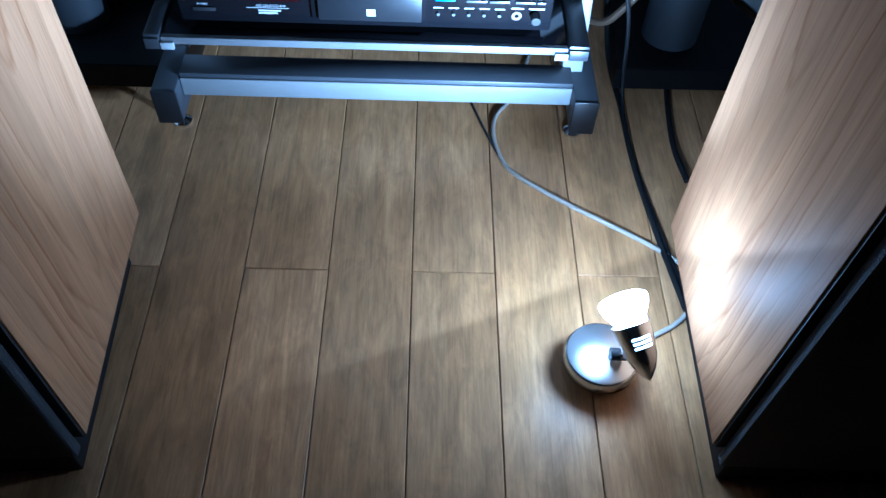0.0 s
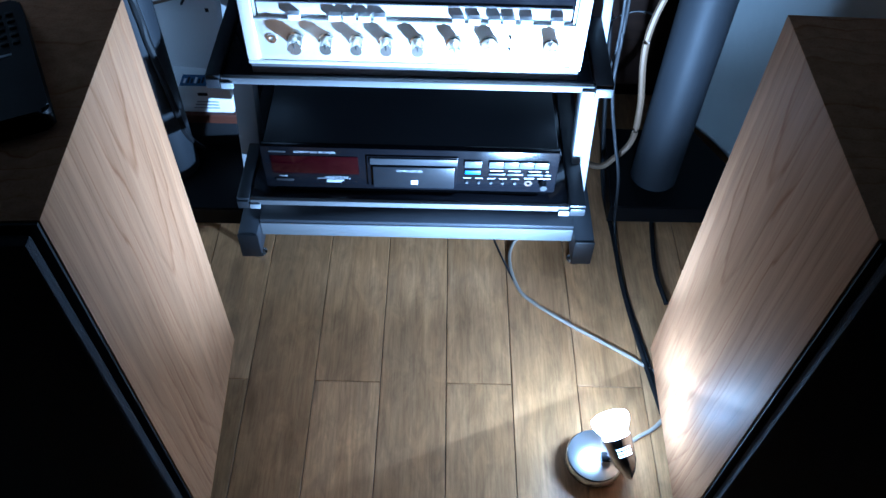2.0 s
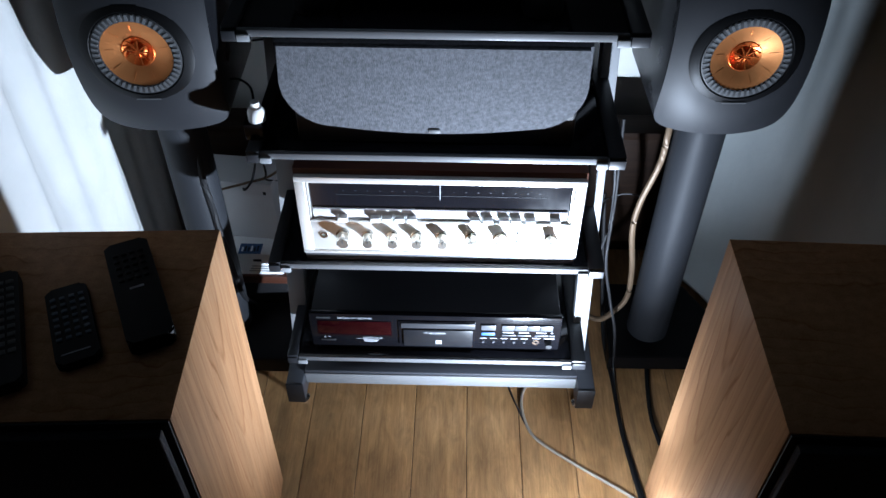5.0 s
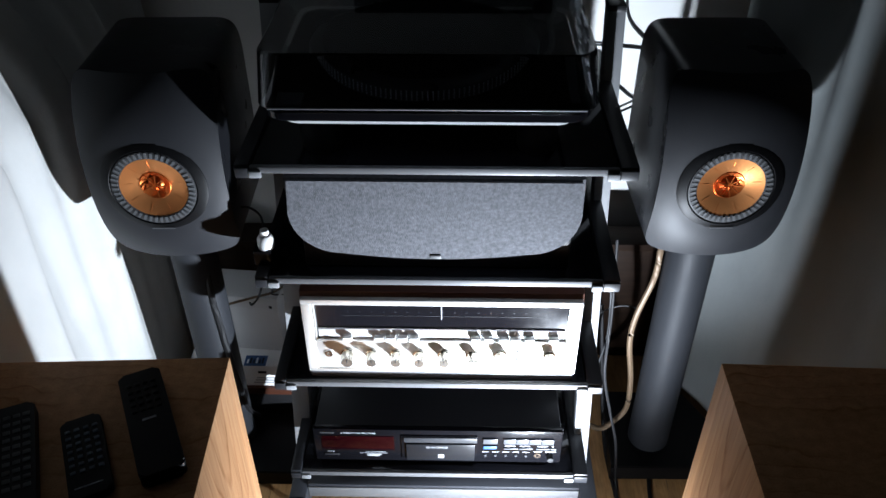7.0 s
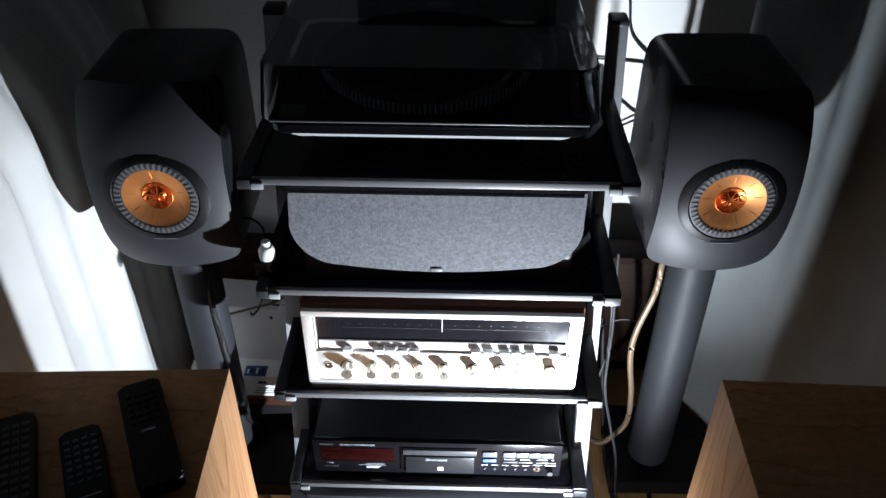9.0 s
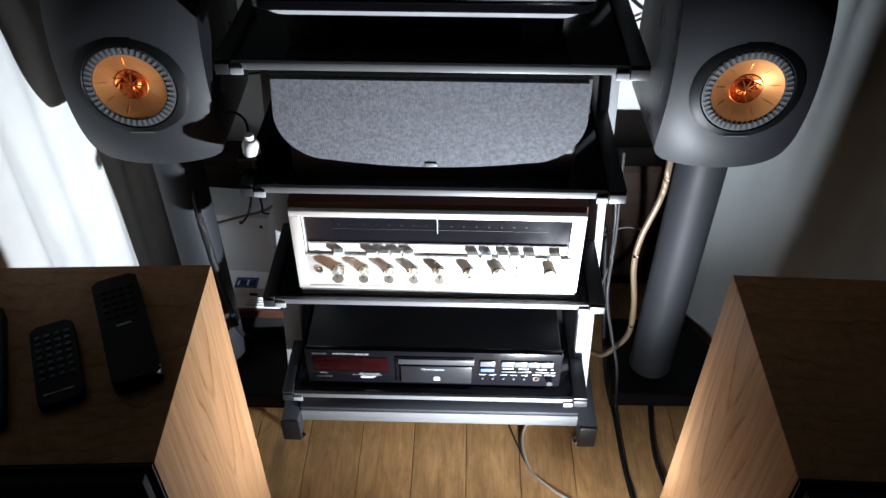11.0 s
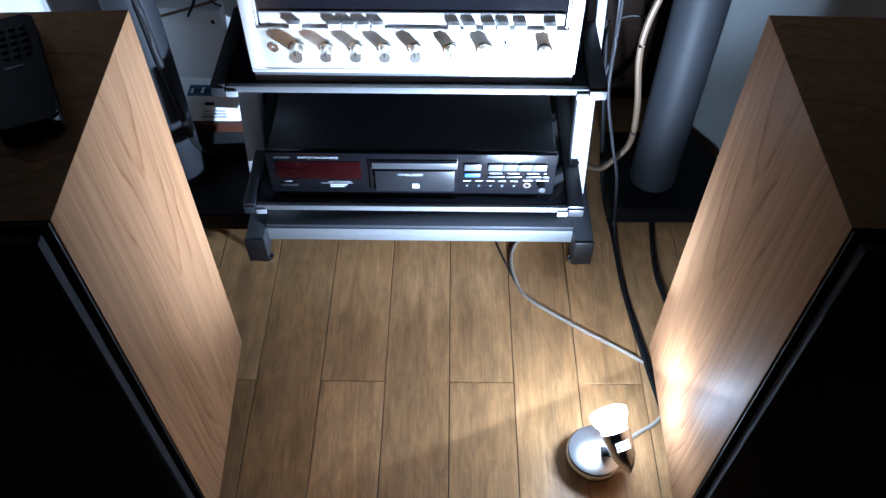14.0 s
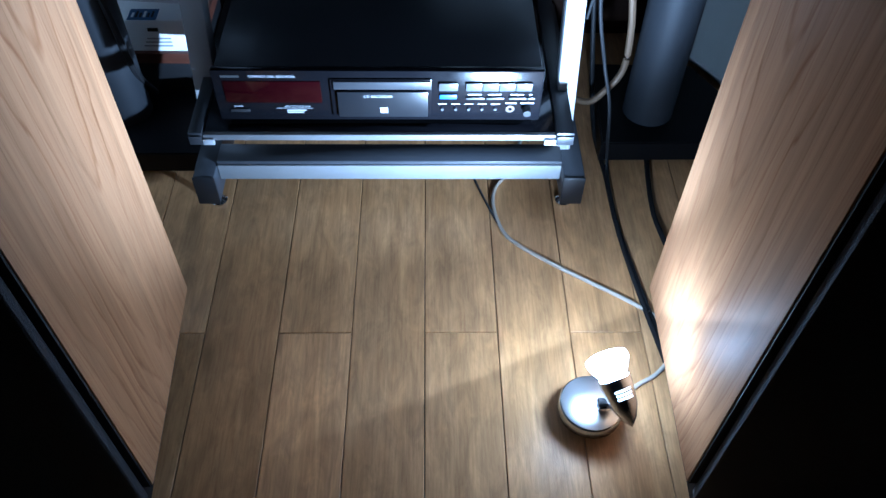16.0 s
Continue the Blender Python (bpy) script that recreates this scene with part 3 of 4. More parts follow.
part("face_lip", B(-0.194, 0.208, RY + 0.000, RY + 0.010, r0 + 0.068, r0 + 0.0705, bevel=0.0008), M_ALU, amp)
part("dial_back", B(-0.194, 0.208, RY + 0.0085, RY + 0.010, r0 + 0.0705, r1 - 0.010), M_GLASS_BLACK, amp, "dark tuning dial")
part("button_strip", B(-0.188, 0.202, RY + 0.005, RY + 0.0085, r0 + 0.0712, r0 + 0.0915, bevel=0.0008), M_CARD, amp, "pale strip behind the push buttons")
for x0, x1 in ((-0.1925, -0.1905), (0.2045, 0.2065)):
    part("dial_edge", B(x0, x1, RY + 0.003, RY + 0.0085, r0 + 0.0715, r1 - 0.0105), M_ALU, amp)
part("dial_edge", B(-0.1905, 0.2045, RY + 0.003, RY + 0.0085, r1 - 0.0125, r1 - 0.0105), M_ALU, amp)
part("dial_needle", B(0.0065, 0.0078, RY + 0.0068, RY + 0.0082, r0 + 0.112, r1 - 0.012), M_GREYINK, amp)
for i in range(17):
    x = -0.14 + i * 0.0185
    part("dial_mark", B(x, x + 0.0022, RY + 0.0080, RY + 0.0085, r0 + 0.125, r0 + 0.1262), M_DIALINK, amp)
part("dial_rule", B(-0.15, 0.17, RY + 0.0080, RY + 0.0085, r0 + 0.1175, r0 + 0.1179), M_DIALINK, amp)
part("maker_mark", B(-0.172, -0.135, RY + 0.0078, RY + 0.0085, r1 - 0.016, r1 - 0.013), M_INK, amp)
for x in (-0.142, -0.092, -0.074, -0.055, -0.036, 0.061, 0.081, 0.106, 0.124, 0.146, 0.184):
    part("push_button", B(x - 0.0075, x + 0.0075, RY - 0.0045, RY + 0.005, r0 + 0.0720, r0 + 0.0805, bevel=0.0009), M_FACEWHITE, amp)
for i, x in enumerate((-0.1435, -0.1045, -0.066, -0.0285, 0.011, 0.057, 0.102, 0.180)):
    r = 0.0105 if i in (0, 6) else 0.0088
    prof = [(0, 0), (r + 0.002, 0), (r + 0.002, 0.003), (r, 0.004), (r * 0.94, 0.021), (r * 0.85, 0.0225), (0, 0.0225)]
    kn = part("knob", lathe(prof, 28, Matrix.Translation((x, RY + 0.002, r0 + 0.040)) @ FRONT), M_KNOB, amp)
    part("knob_mark", B(x - 0.0006, x + 0.0006, RY - 0.0212, RY - 0.0203, r0 + 0.042, r0 + 0.0475), M_MATTE, kn)
part("headphone_socket", lathe([(0.003, 0), (0.003, 0.002), (0.0065, 0.002), (0.007, 0)], 20, Matrix.Translation((-0.175, RY + 0.002, r0 + 0.040)) @ FRONT), M_CHROME, amp)
for x, z in ((0.128, 0.050), (0.128, 0.032)):
    part("toggle", lathe([(0, 0), (0.002, 0), (0.002, 0.003), (0, 0.003)], 10, Matrix.Translation((x, RY + 0.002, r0 + z)) @ FRONT), M_MATTE, amp)

# ---- centre loudspeaker ----
cen = thing("centre_speaker", "low centre loudspeaker with dark grey cloth grille on a glass shelf", "speaker", (0, 0, 0))
sz = SHELF_Z[2] + 0.010


def d_outline(w, h, r, sag, n=12):
    """A wide shape with a flat top and a bowed lower edge with round corners."""
    pts = [(-w / 2, h), (-w / 2, sag + r)]
    for i in range(n + 1):
        a = math.pi + (math.pi / 2) * i / n
        pts.append((-w / 2 + r + r * math.cos(a), sag + r + r * math.sin(a)))
    pts = pts[:-1]
    x0 = -w / 2 + r
    for i in range(n * 2 + 1):
        x = x0 + (w - 2 * r) * i / (n * 2)
        pts.append((x, sag * (2 * x / (w - 2 * r)) ** 2))
    for i in range(1, n + 1):
        a = 1.5 * math.pi + (math.pi / 2) * i / n
        pts.append((w / 2 - r + r * math.cos(a), sag + r + r * math.sin(a)))
    pts.append((w / 2, h))
    return pts


part("cabinet", B(-0.200, 0.200, 0.000, 0.25, sz, sz + 0.17, bevel=0.006), M_SATIN, cen)
part("grille", prism(d_outline(0.418, 0.138, 0.070, 0.010), 0, 0.018, Matrix.Translation((-0.002, -0.002, sz + 0.032)) @ FRONT, bevel=0.004), M_GREYCLOTH, cen, "dark grey speckled grille cloth")
part("badge", B(-0.009, 0.007, -0.0218, -0.0198, sz + 0.0335, sz + 0.0395, bevel=0.0006), M_STEEL, cen)

# ---- turntable ----
tt = thing("turntable", "black turntable under a closed smoked acrylic lid", "turntable", (-0.010, -0.027, SHELF_Z[3] + 0.0095))


def rounded(w, d, r, n=8):
    pts = []
    for cx, cy, a0 in ((w / 2 - r, r, -90), (w / 2 - r, d - r, 0), (-w / 2 + r, d - r, 90), (-w / 2 + r, r, 180)):
        for i in range(n + 1):
            a = radians(a0 + 90 * i / n)
            pts.append((cx + r * math.cos(a), cy + r * math.sin(a)))
    return pts


def loft(rings):
    """A solid through outlines (points, height), closed at both ends."""
    bm = bmesh.new()
    vs = [[bm.verts.new((x, y, z)) for x, y in pts] for pts, z in rings]
    for a, b in zip(vs, vs[1:]):
        for i in range(len(a)):
            j = (i + 1) % len(a)
            bm.faces.new((a[i], a[j], b[j], b[i]))
    bm.faces.new(vs[0][::-1])
    bm.faces.new(vs[-1])
    return bm


def inset(w, d, r, k):
    return [(x, y + k) for x, y in rounded(w - 2 * k, d - 2 * k, max(0.004, r - k * 0.5))]


for x in (-0.15, 0.15):
    for y in (0.06, 0.29):
        part("foot", lathe([(0, 0), (0.026, 0), (0.028, 0.004), (0.028, 0.040), (0.022, 0.052), (0, 0.052)], 24, Matrix.Translation((x, y, 0))), M_MATTE, tt)
part("base", loft([(inset(0.425, 0.352, 0.03, 0.028), 0.050), (inset(0.425, 0.352, 0.03, 0.022), 0.053), (inset(0.425, 0.352, 0.03, 0.005), 0.0675)]), plain("pale_base", (0.26, 0.265, 0.275), 0.4), tt, "pale grey sloping base")
part("plinth", loft([(inset(0.428, 0.357, 0.03, 0.002), 0.0675), (inset(0.428, 0.357, 0.03, 0), 0.070), (inset(0.428, 0.357, 0.03, 0), 0.079), (inset(0.428, 0.357, 0.03, 0.002), 0.081)]), M_BLACK, tt)
PC = Vector((-0.010, 0.192, 0))
part("platter", lathe([(0, 0.081), (0.150, 0.081), (0.166, 0.083), (0.166, 0.099), (0.160, 0.102), (0.150, 0.103), (0, 0.103)], 72, Matrix.Translation(PC)), plain("platter_dark", (0.10, 0.10, 0.105), 0.3, metal=0.8), tt)
part("mat", lathe([(0, 0.1032), (0.148, 0.1032), (0.148, 0.106), (0, 0.106)], 64, Matrix.Translation(PC)), M_MATTE, tt)
dots = bmesh.new()
for row in range(4):
    for i in range(150):
        a = 2 * math.pi * i / 150
        c = PC + Vector((0.1665 * math.cos(a), 0.1665 * math.sin(a), 0.0865 + row * 0.0034))
        box(dots, c.x - 0.0010, c.x + 0.0010, c.y - 0.0010, c.y + 0.0010, c.z - 0.0007, c.z + 0.0007)
tagged(part("strobe_dots", dots, M_INK, tt), kind="stuff")
part("spindle", lathe([(0, 0.106), (0.0035, 0.106), (0.0035, 0.118), (0, 0.1195)], 14, Matrix.Translation(PC)), M_CHROME, tt)
part("tonearm_base", lathe([(0, 0.081), (0.030, 0.081), (0.030, 0.094), (0.018, 0.097), (0.018, 0.114), (0, 0.114)], 28, Matrix.Translation((0.172, 0.29, 0))), M_STEEL, tt)
part("tonearm", tube([(0.172, 0.335, 0.118), (0.172, 0.21, 0.118), (0.168, 0.13, 0.116), (0.150, 0.085, 0.112)], 0.0045), M_STEEL, tt)
part("pitch_slider", B(0.188, 0.202, 0.03, 0.15, 0.0812, 0.083, bevel=0.0005), M_STEEL, tt)
part("start_button", B(-0.200, -0.165, 0.016, 0.045, 0.0812, 0.085, bevel=0.001), M_STEEL, tt)
lid = bmesh.new()
W, D, H0, H1, T = 0.444, 0.362, 0.086, 0.1595, 0.003
outer, inner = rounded(W, D, 0.028), rounded(W - 2 * T, D - 2 * T, 0.026)
lo = [lid.verts.new((x, y - 0.002, H0)) for x, y in outer]
ho = [lid.verts.new((x * 0.968, y * 0.975 + 0.003, H1 - 0.004)) for x, y in outer]
to = [lid.verts.new((x * 0.952, y * 0.958 + 0.006, H1)) for x, y in outer]
li = [lid.verts.new((x, y + T - 0.002, H0)) for x, y in inner]
hi = [lid.verts.new((x * 0.952, y * 0.958 + 0.003 + T, H1 - T)) for x, y in inner]
N = len(lo)
for a, b in ((lo, ho), (ho, to), (hi, li), (li, lo)):
    for i in range(N):
        lid.faces.new((a[i], a[(i + 1) % N], b[(i + 1) % N], b[i]))
lid.faces.new(to)
lid.faces.new(hi[::-1])
part("lid", lid, M_SMOKE, tt, "smoked clear acrylic lid, closed")
part("lid_rim", B(-0.205, 0.205, -0.0045, -0.002, 0.0865, 0.0890, bevel=0.0008), M_STEEL, tt)


# ---- bookshelf loudspeakers on stands ----
def bookshelf(at, rz, label):
    """A compact loudspeaker with a bowed graphite baffle and a copper cone. Origin: front centre at its base."""
    k_ob = thing("bookshelf_speaker", label, "speaker", at, rz, "bookshelf speakers")
    W, H, D = 0.200, 0.302, 0.250
    C = H / 2 - 0.010
    nx, nz = 24, 34
    bm = bmesh.new()
    grid = []
    off = lambda v: math.hypot(v.co.x, v.co.z - C)
    for i in range(nx + 1):
        col = []
        for j in range(nz + 1):
            u, v = 2 * i / nx - 1, 2 * j / nz - 1
            # superellipse corners, and a dome that falls away from the driver
            q = (abs(u) ** 9 + abs(v) ** 9) ** (1 / 9)
            f = max(abs(u), abs(v)) / q if q > 1e-6 else 1
            x, z = u * f * W / 2, v * f * H / 2 + H / 2
            out = max(0.0, math.hypot(x, 0.82 * (z - C)) - 0.045)
            col.append(bm.verts.new((x, 0.003 + 4.6 * out ** 2, z)))
        grid.append(col)
    for i in range(nx):
        for j in range(nz):
            four = (grid[i][j], grid[i + 1][j], grid[i + 1][j + 1], grid[i][j + 1])
            if max(off(v) for v in four) >= 0.076:
                bm.faces.new(four)
    for col in grid:
        for v in col:
            if 0.03 < off(v) < 0.071:
                d = Vector((v.co.x, 0, v.co.z - C)).normalized() * 0.071
                v.co.x, v.co.z = d.x, d.z + C
    rim = [grid[i][0] for i in range(nx + 1)] + [grid[nx][j] for j in range(1, nz + 1)] + [grid[i][nz] for i in range(nx - 1, -1, -1)] + [grid[0][j] for j in range(nz - 1, 0, -1)]
    shell = bmesh.new()
    rings = []
    for y, k in ((None, 0.997), (None, 1.0), (D - 0.012, 1.0), (D - 0.004, 0.975), (D, 0.93)):
        ring = []
        for v in rim:
            yy = v.co.y + (0.0012 if k < 1 else 0.004) if y is None else y
            ring.append(shell.verts.new((v.co.x * k, yy, (v.co.z - H / 2) * (1 - (1 - k) * W / H) + H / 2)))
        rings.append(ring)
    for a, b in zip(rings, rings[1:]):
        for i in range(len(rim)):
            j = (i + 1) % len(rim)
            shell.faces.new((a[i], a[j], b[j], b[i]))
    shell.faces.new(rings[-1])
    part("body", shell, M_KEFBODY, k_ob, "satin black lacquered cabinet")
    bmesh.ops.delete(bm, geom=[v for v in bm.verts if not v.link_faces], context="VERTS")
    part("baffle", bm, M_KEF, k_ob, "satin graphite curved baffle")
    at_c = Matrix.Translation((0, 0, C)) @ FRONT
    drv = part("driver_trim", lathe([(0.0765, -0.016), (0.0765, -0.0062), (0.072, -0.0036), (0.063, -0.0008), (0.0605, -0.004)], 64, at_c), M_TRIM, k_ob)
    part("surround", lathe([(0.0607, -0.006), (0.0607, -0.0018), (0.057, -0.0006), (0.052, -0.0012), (0.0485, -0.0020), (0.0485, -0.010)], 64, at_c), M_RUBBER, drv, "ribbed grey rubber surround")
    ribs = bmesh.new()
    for i in range(44):
        a = 2 * math.pi * i / 44
        m = at_c @ Matrix.Rotation(a, 4, "Z") @ Matrix.Translation((0.0545, 0, -0.0012))
        bmesh.ops.create_cube(ribs, size=1, matrix=m @ Matrix.Diagonal((0.0088, 0.0036, 0.0022, 1)))
    part("surround_ribs", ribs, plain("rib_grey", (0.10, 0.105, 0.11), 0.5), drv)
    part("cone", lathe([(0.0490, -0.0022), (0.045, -0.0032), (0.030, -0.0078), (0.0225, -0.0102)], 64, at_c), M_COPPER, drv, "copper coloured cone")
    for i in range(9):
        a = 2 * math.pi * (i + 0.3) / 9
        m = at_c @ Matrix.Rotation(a, 4, "Z") @ Matrix.Translation((0.037, 0, -0.0055)) @ Matrix.Rotation(radians(-17), 4, "Y")
        bm = bmesh.new()
        bmesh.ops.create_cube(bm, size=1, matrix=m @ Matrix.Diagonal((0.012, 0.0008, 0.0008, 1)))
        part("cone_rib", bm, M_COPPER, drv)
    part("tweeter_guide", lathe([(0.0225, -0.0102), (0.0215, -0.0090), (0.0195, -0.0102), (0.0120, -0.0150), (0, -0.0150)], 48, at_c), M_COPPERDK, drv)
    part("tweeter_dome", lathe([(0.0125, -0.0150), (0.010, -0.0115), (0.006, -0.0095), (0, -0.0088)], 32, at_c), M_COPPERDK, drv)
    for i in range(9):
        a = 2 * math.pi * i / 9
        m = at_c @ Matrix.Rotation(a, 4, "Z") @ Matrix.Translation((0.0105, 0, -0.0080)) @ Matrix.Rotation(radians(-12), 4, "Y")
        bm = bmesh.new()
        bmesh.ops.create_cube(bm, size=1, matrix=m @ Matrix.Diagonal((0.016, 0.0012, 0.0022, 1)))
        part("phase_vane", bm, M_COPPERDK, drv)
    part("lettering_bar", B(-0.017, 0.017, 0.0004, 0.0015, C - 0.0705, C - 0.0690), M_STEEL, drv)
    return k_ob


KL = bookshelf((-0.405, 0.004, 0.627), 1.8, "black bookshelf speaker with copper cone on a grey stand")
KR = bookshelf((0.424, 0.026, 0.622), 1.2, "black bookshelf speaker with copper cone on a grey stand")


def stand(cx, cy, top, radius, outline, label):
    st = thing("speaker_stand", label, "speaker stand", (0, 0, 0), 0, "speaker stands")
    part("pole", lathe([(0, 0.05), (radius, 0.05), (radius, top - 0.008), (0, top - 0.008)], 48, Matrix.Translation((cx, cy, 0))), M_POLE, st)
    part("base_plate", prism(outline, 0.012, 0.052, bevel=0.002), M_TRIM, st)
    part("top_plate", B(cx - 0.07, cx + 0.07, cy - 0.07, cy + 0.09, top - 0.009, top - 0.001, bevel=0.001), M_SATIN, st)
    xs = [p[0] for p in outline]
    ys = [p[1] for p in outline]
    for x in (min(xs) + 0.02, max(xs) - 0.04):
        for y in (min(ys) + 0.02, max(ys) - 0.06):
            part("spike", lathe([(0, 0), (0.004, 0.001), (0.009, 0.006), (0.009, 0.013), (0, 0.013)], 14, Matrix.Translation((x, y, 0))), M_MATTE, st)
    return st


stand(-0.434, 0.160, 0.627, 0.0400, [(-0.57, 0.056), (-0.275, 0.056), (-0.282, 0.212), (-0.54, 0.212)], "grey tubular speaker stand with a black base plate")
stand(0.4365, 0.163, 0.622, 0.0415, [(0.348, 0.082), (0.60, 0.084), (0.615, 0.13), (0.535, 0.285), (0.36, 0.29)], "grey tubular speaker stand with a black base plate")


# ---- floorstanding loudspeakers with wooden sides ----
def tower(x, y, side, rz, label):
    """side: which way the cabinet runs from its inner near corner, which stands at x, y."""
    t = thing("floor_speaker", label, "speaker", (x, y, 0), rz, "wooden floor speakers")
    x0, x1 = (-0.335, 0.0) if side < 0 else (0.0, 0.335)
    part("cabinet", B(x0, x1, 0, 0.282, 0.058, 0.652, bevel=0.0012), M_VENEER, t, "walnut veneered cabinet")
    part("plinth", B(x0 + 0.018, x1 - 0.018, -0.012, 0.252, 0.0, 0.0585, bevel=0.003), M_MATTE, t)
    part("grille", B(x0 + 0.009, x1 - 0.009, -0.016, -0.003, 0.040, 0.642, bevel=0.004), M_GRILLE, t, "black cloth grille")
    part("grille_frame", B(x0 + 0.002, x1 - 0.002, -0.0028, 0, 0.059, 0.650), M_MATTE, t)
    return t


tower(-0.249, -0.496, -1, 2.9, "walnut veneered floor speaker with a black cloth grille")
tower(0.365, -0.496, 1, -1.4, "walnut veneered floor speaker with a black cloth grille")


# ---- remote controls on the speaker ----
def remote(at, rz, w, l, h, taper, keys, label, body, key_mat):
    """A handset, long side along y, with its rubber keys."""
    r = thing("remote_control", label, "remote control", at, rz, "remote controls")
    n = 7
    out = []
    for cx, cy, a0 in ((w / 2 - 0.007, -l / 2 + 0.007, -90), (w / 2 * taper - 0.007, l / 2 - 0.007, 0), (-w / 2 * taper + 0.007, l / 2 - 0.007, 90), (-w / 2 + 0.007, -l / 2 + 0.007, 180)):
        for i in range(n + 1):
            a = radians(a0 + 90 * i / n)
            out.append((cx + 0.007 * math.cos(a), cy + 0.007 * math.sin(a)))
    part("body", prism(out, 0, h, bevel=0.002, seg=3), body, r)
    for (kx, ky, kw, kl) in keys:
        part("key", B(kx - kw / 2, kx + kw / 2, ky - kl / 2, ky + kl / 2, h - 0.0005, h + 0.0014, bevel=0.0006), key_mat, r)
    return r


M_HANDBLACK = plain("handset_black", (0.0025, 0.0025, 0.003), 0.5, spec=0.10)
M_KEYBLUE = plain("blue_grey_keys", (0.02, 0.04, 0.065), 0.5)
M_KEYGREY = plain("pale_grey_keys", (0.035, 0.04, 0.043), 0.55)
M_HANDSET = plain("handset_grey", (0.008, 0.009, 0.010), 0.5, spec=0.2)
TOP = 0.6525
ka = [(-0.014 + 0.0093 * i, 0.060 - 0.011 * j, 0.006, 0.0045) for i in range(4) for j in range(5)]
ra = remote((-0.326, -0.335, TOP), 27, 0.050, 0.165, 0.020, 1.0, ka, "long black remote control lying on the wooden speaker", M_HANDBLACK, M_HANDBLACK)
part("lettering_bar", B(-0.008, 0.008, -0.0015, 0.0015, 0.0200, 0.0204), M_GREYINK, ra)
kb = [(-0.015 + 0.010 * i, 0.040 - 0.0105 * j, 0.006, 0.005) for i in range(4) for j in range(7)]
rb = remote((-0.386, -0.382, TOP), 27, 0.045, 0.118, 0.012, 1.0, kb, "small black remote control with blue-grey keys on the speaker", M_HANDBLACK, M_KEYBLUE)
part("lettering_bar", B(-0.016, 0.014, -0.046, -0.0445, 0.0120, 0.0124), M_GREYINK, rb)
kc = [(-0.016 + 0.0107 * i, 0.066 - 0.012 * j, 0.008, 0.0065) for i in range(4) for j in range(10)]
remote((-0.463, -0.395, TOP), 24, 0.050, 0.172, 0.016, 1.0, kc, "grey remote control with pale keys on the wooden speaker", M_HANDSET, M_KEYGREY)

# ---- small spot lamp ----
lamp = thing("spot_lamp", "small nickel spot lamp standing on the floor, lit", "lamp", (0, 0, 0))
LB = Vector((0.2725, -0.3825, 0))
part("pedestal", lathe([(0, 0.0003), (0.029, 0.0003), (0.029, 0.020), (0, 0.020)], 40, Matrix.Translation(LB)), M_MATTE, lamp)
base = part("base", lathe([(0, 0.018), (0.0392, 0.018), (0.0412, 0.021), (0.0412, 0.033), (0.0398, 0.0365), (0.0375, 0.0375), (0, 0.0378)], 56, Matrix.Translation(LB)), plain("dark_chrome", (0.34, 0.33, 0.32), 0.16, metal=1.0, scale=20, bump=0.01), lamp, "polished round base")
part("top_disc", lathe([(0, 0.0384), (0.0372, 0.0384), (0.0385, 0.0378), (0, 0.0376)], 56, Matrix.Translation(LB)), M_SPUN, base, "spun metal top disc")
TIP = Vector((0.311, -0.432, 0.068))
RIM = Vector((0.289, -0.385, 0.1037))
AX = (RIM - TIP).normalized()
LEN = (RIM - TIP).length
HM = Matrix.Translation(TIP) @ Vector((0, 0, 1)).rotation_difference(AX).to_matrix().to_4x4()
head = part("head", lathe([(0, 0), (0.003, 0.003), (0.0100, 0.012), (0.0160, 0.026), (0.0190, LEN - 0.016), (0.0205, LEN), (0.0195, LEN), (0.017, LEN - 0.012), (0, LEN - 0.018)], 40, HM), M_NICKEL, lamp, "pointed nickel lamp head")
UP = Vector((0.10, -0.62, 0.75))
SIDE = (UP - AX * UP.dot(AX)).normalized()
OTHER = AX.cross(SIDE)
for i in range(3):
    slot = bmesh.new()
    h, r = LEN - 0.0145 - i * 0.0048, 0.0197 - i * 0.0005
    rows = []
    for k in range(7):
        a = radians(-30 + 10 * k)
        rad = SIDE * math.cos(a) + OTHER * math.sin(a)
        rows.append([slot.verts.new(TIP + AX * (h + dz) + rad * (r + dr)) for dz, dr in ((-0.0011, 0), (-0.0011, -0.002), (0.0011, -0.002), (0.0011, 0))])
    for p, q in zip(rows, rows[1:]):
        for k in range(4):
            slot.faces.new((p[k], p[(k + 1) % 4], q[(k + 1) % 4], q[k]))
    slot.faces.new(rows[0])
    slot.faces.new(rows[-1][::-1])
    part("vent_slot", slot, M_SLOT, head, "vent slot with the light showing through")
part("neck", tube([LB + Vector((0.008, -0.004, 0.036)), LB + Vector((0.014, -0.009, 0.050)), TIP + AX * 0.028], 0.0045), M_CHROME, lamp)
part("knuckle", lathe([(0, -0.010), (0.007, -0.010), (0.007, 0.010), (0, 0.010)], 20, Matrix.Translation(LB + Vector((0.015, -0.009, 0.052))) @ Matrix.Rotation(radians(90), 4, "Y")), M_MATTE, lamp)
bulb = part("bulb", lathe([(0.0135, LEN - 0.010), (0.0165, LEN + 0.002), (0.0225, LEN + 0.0125)], 40, HM), M_COLLAR, lamp, "lit frosted reflector bulb")
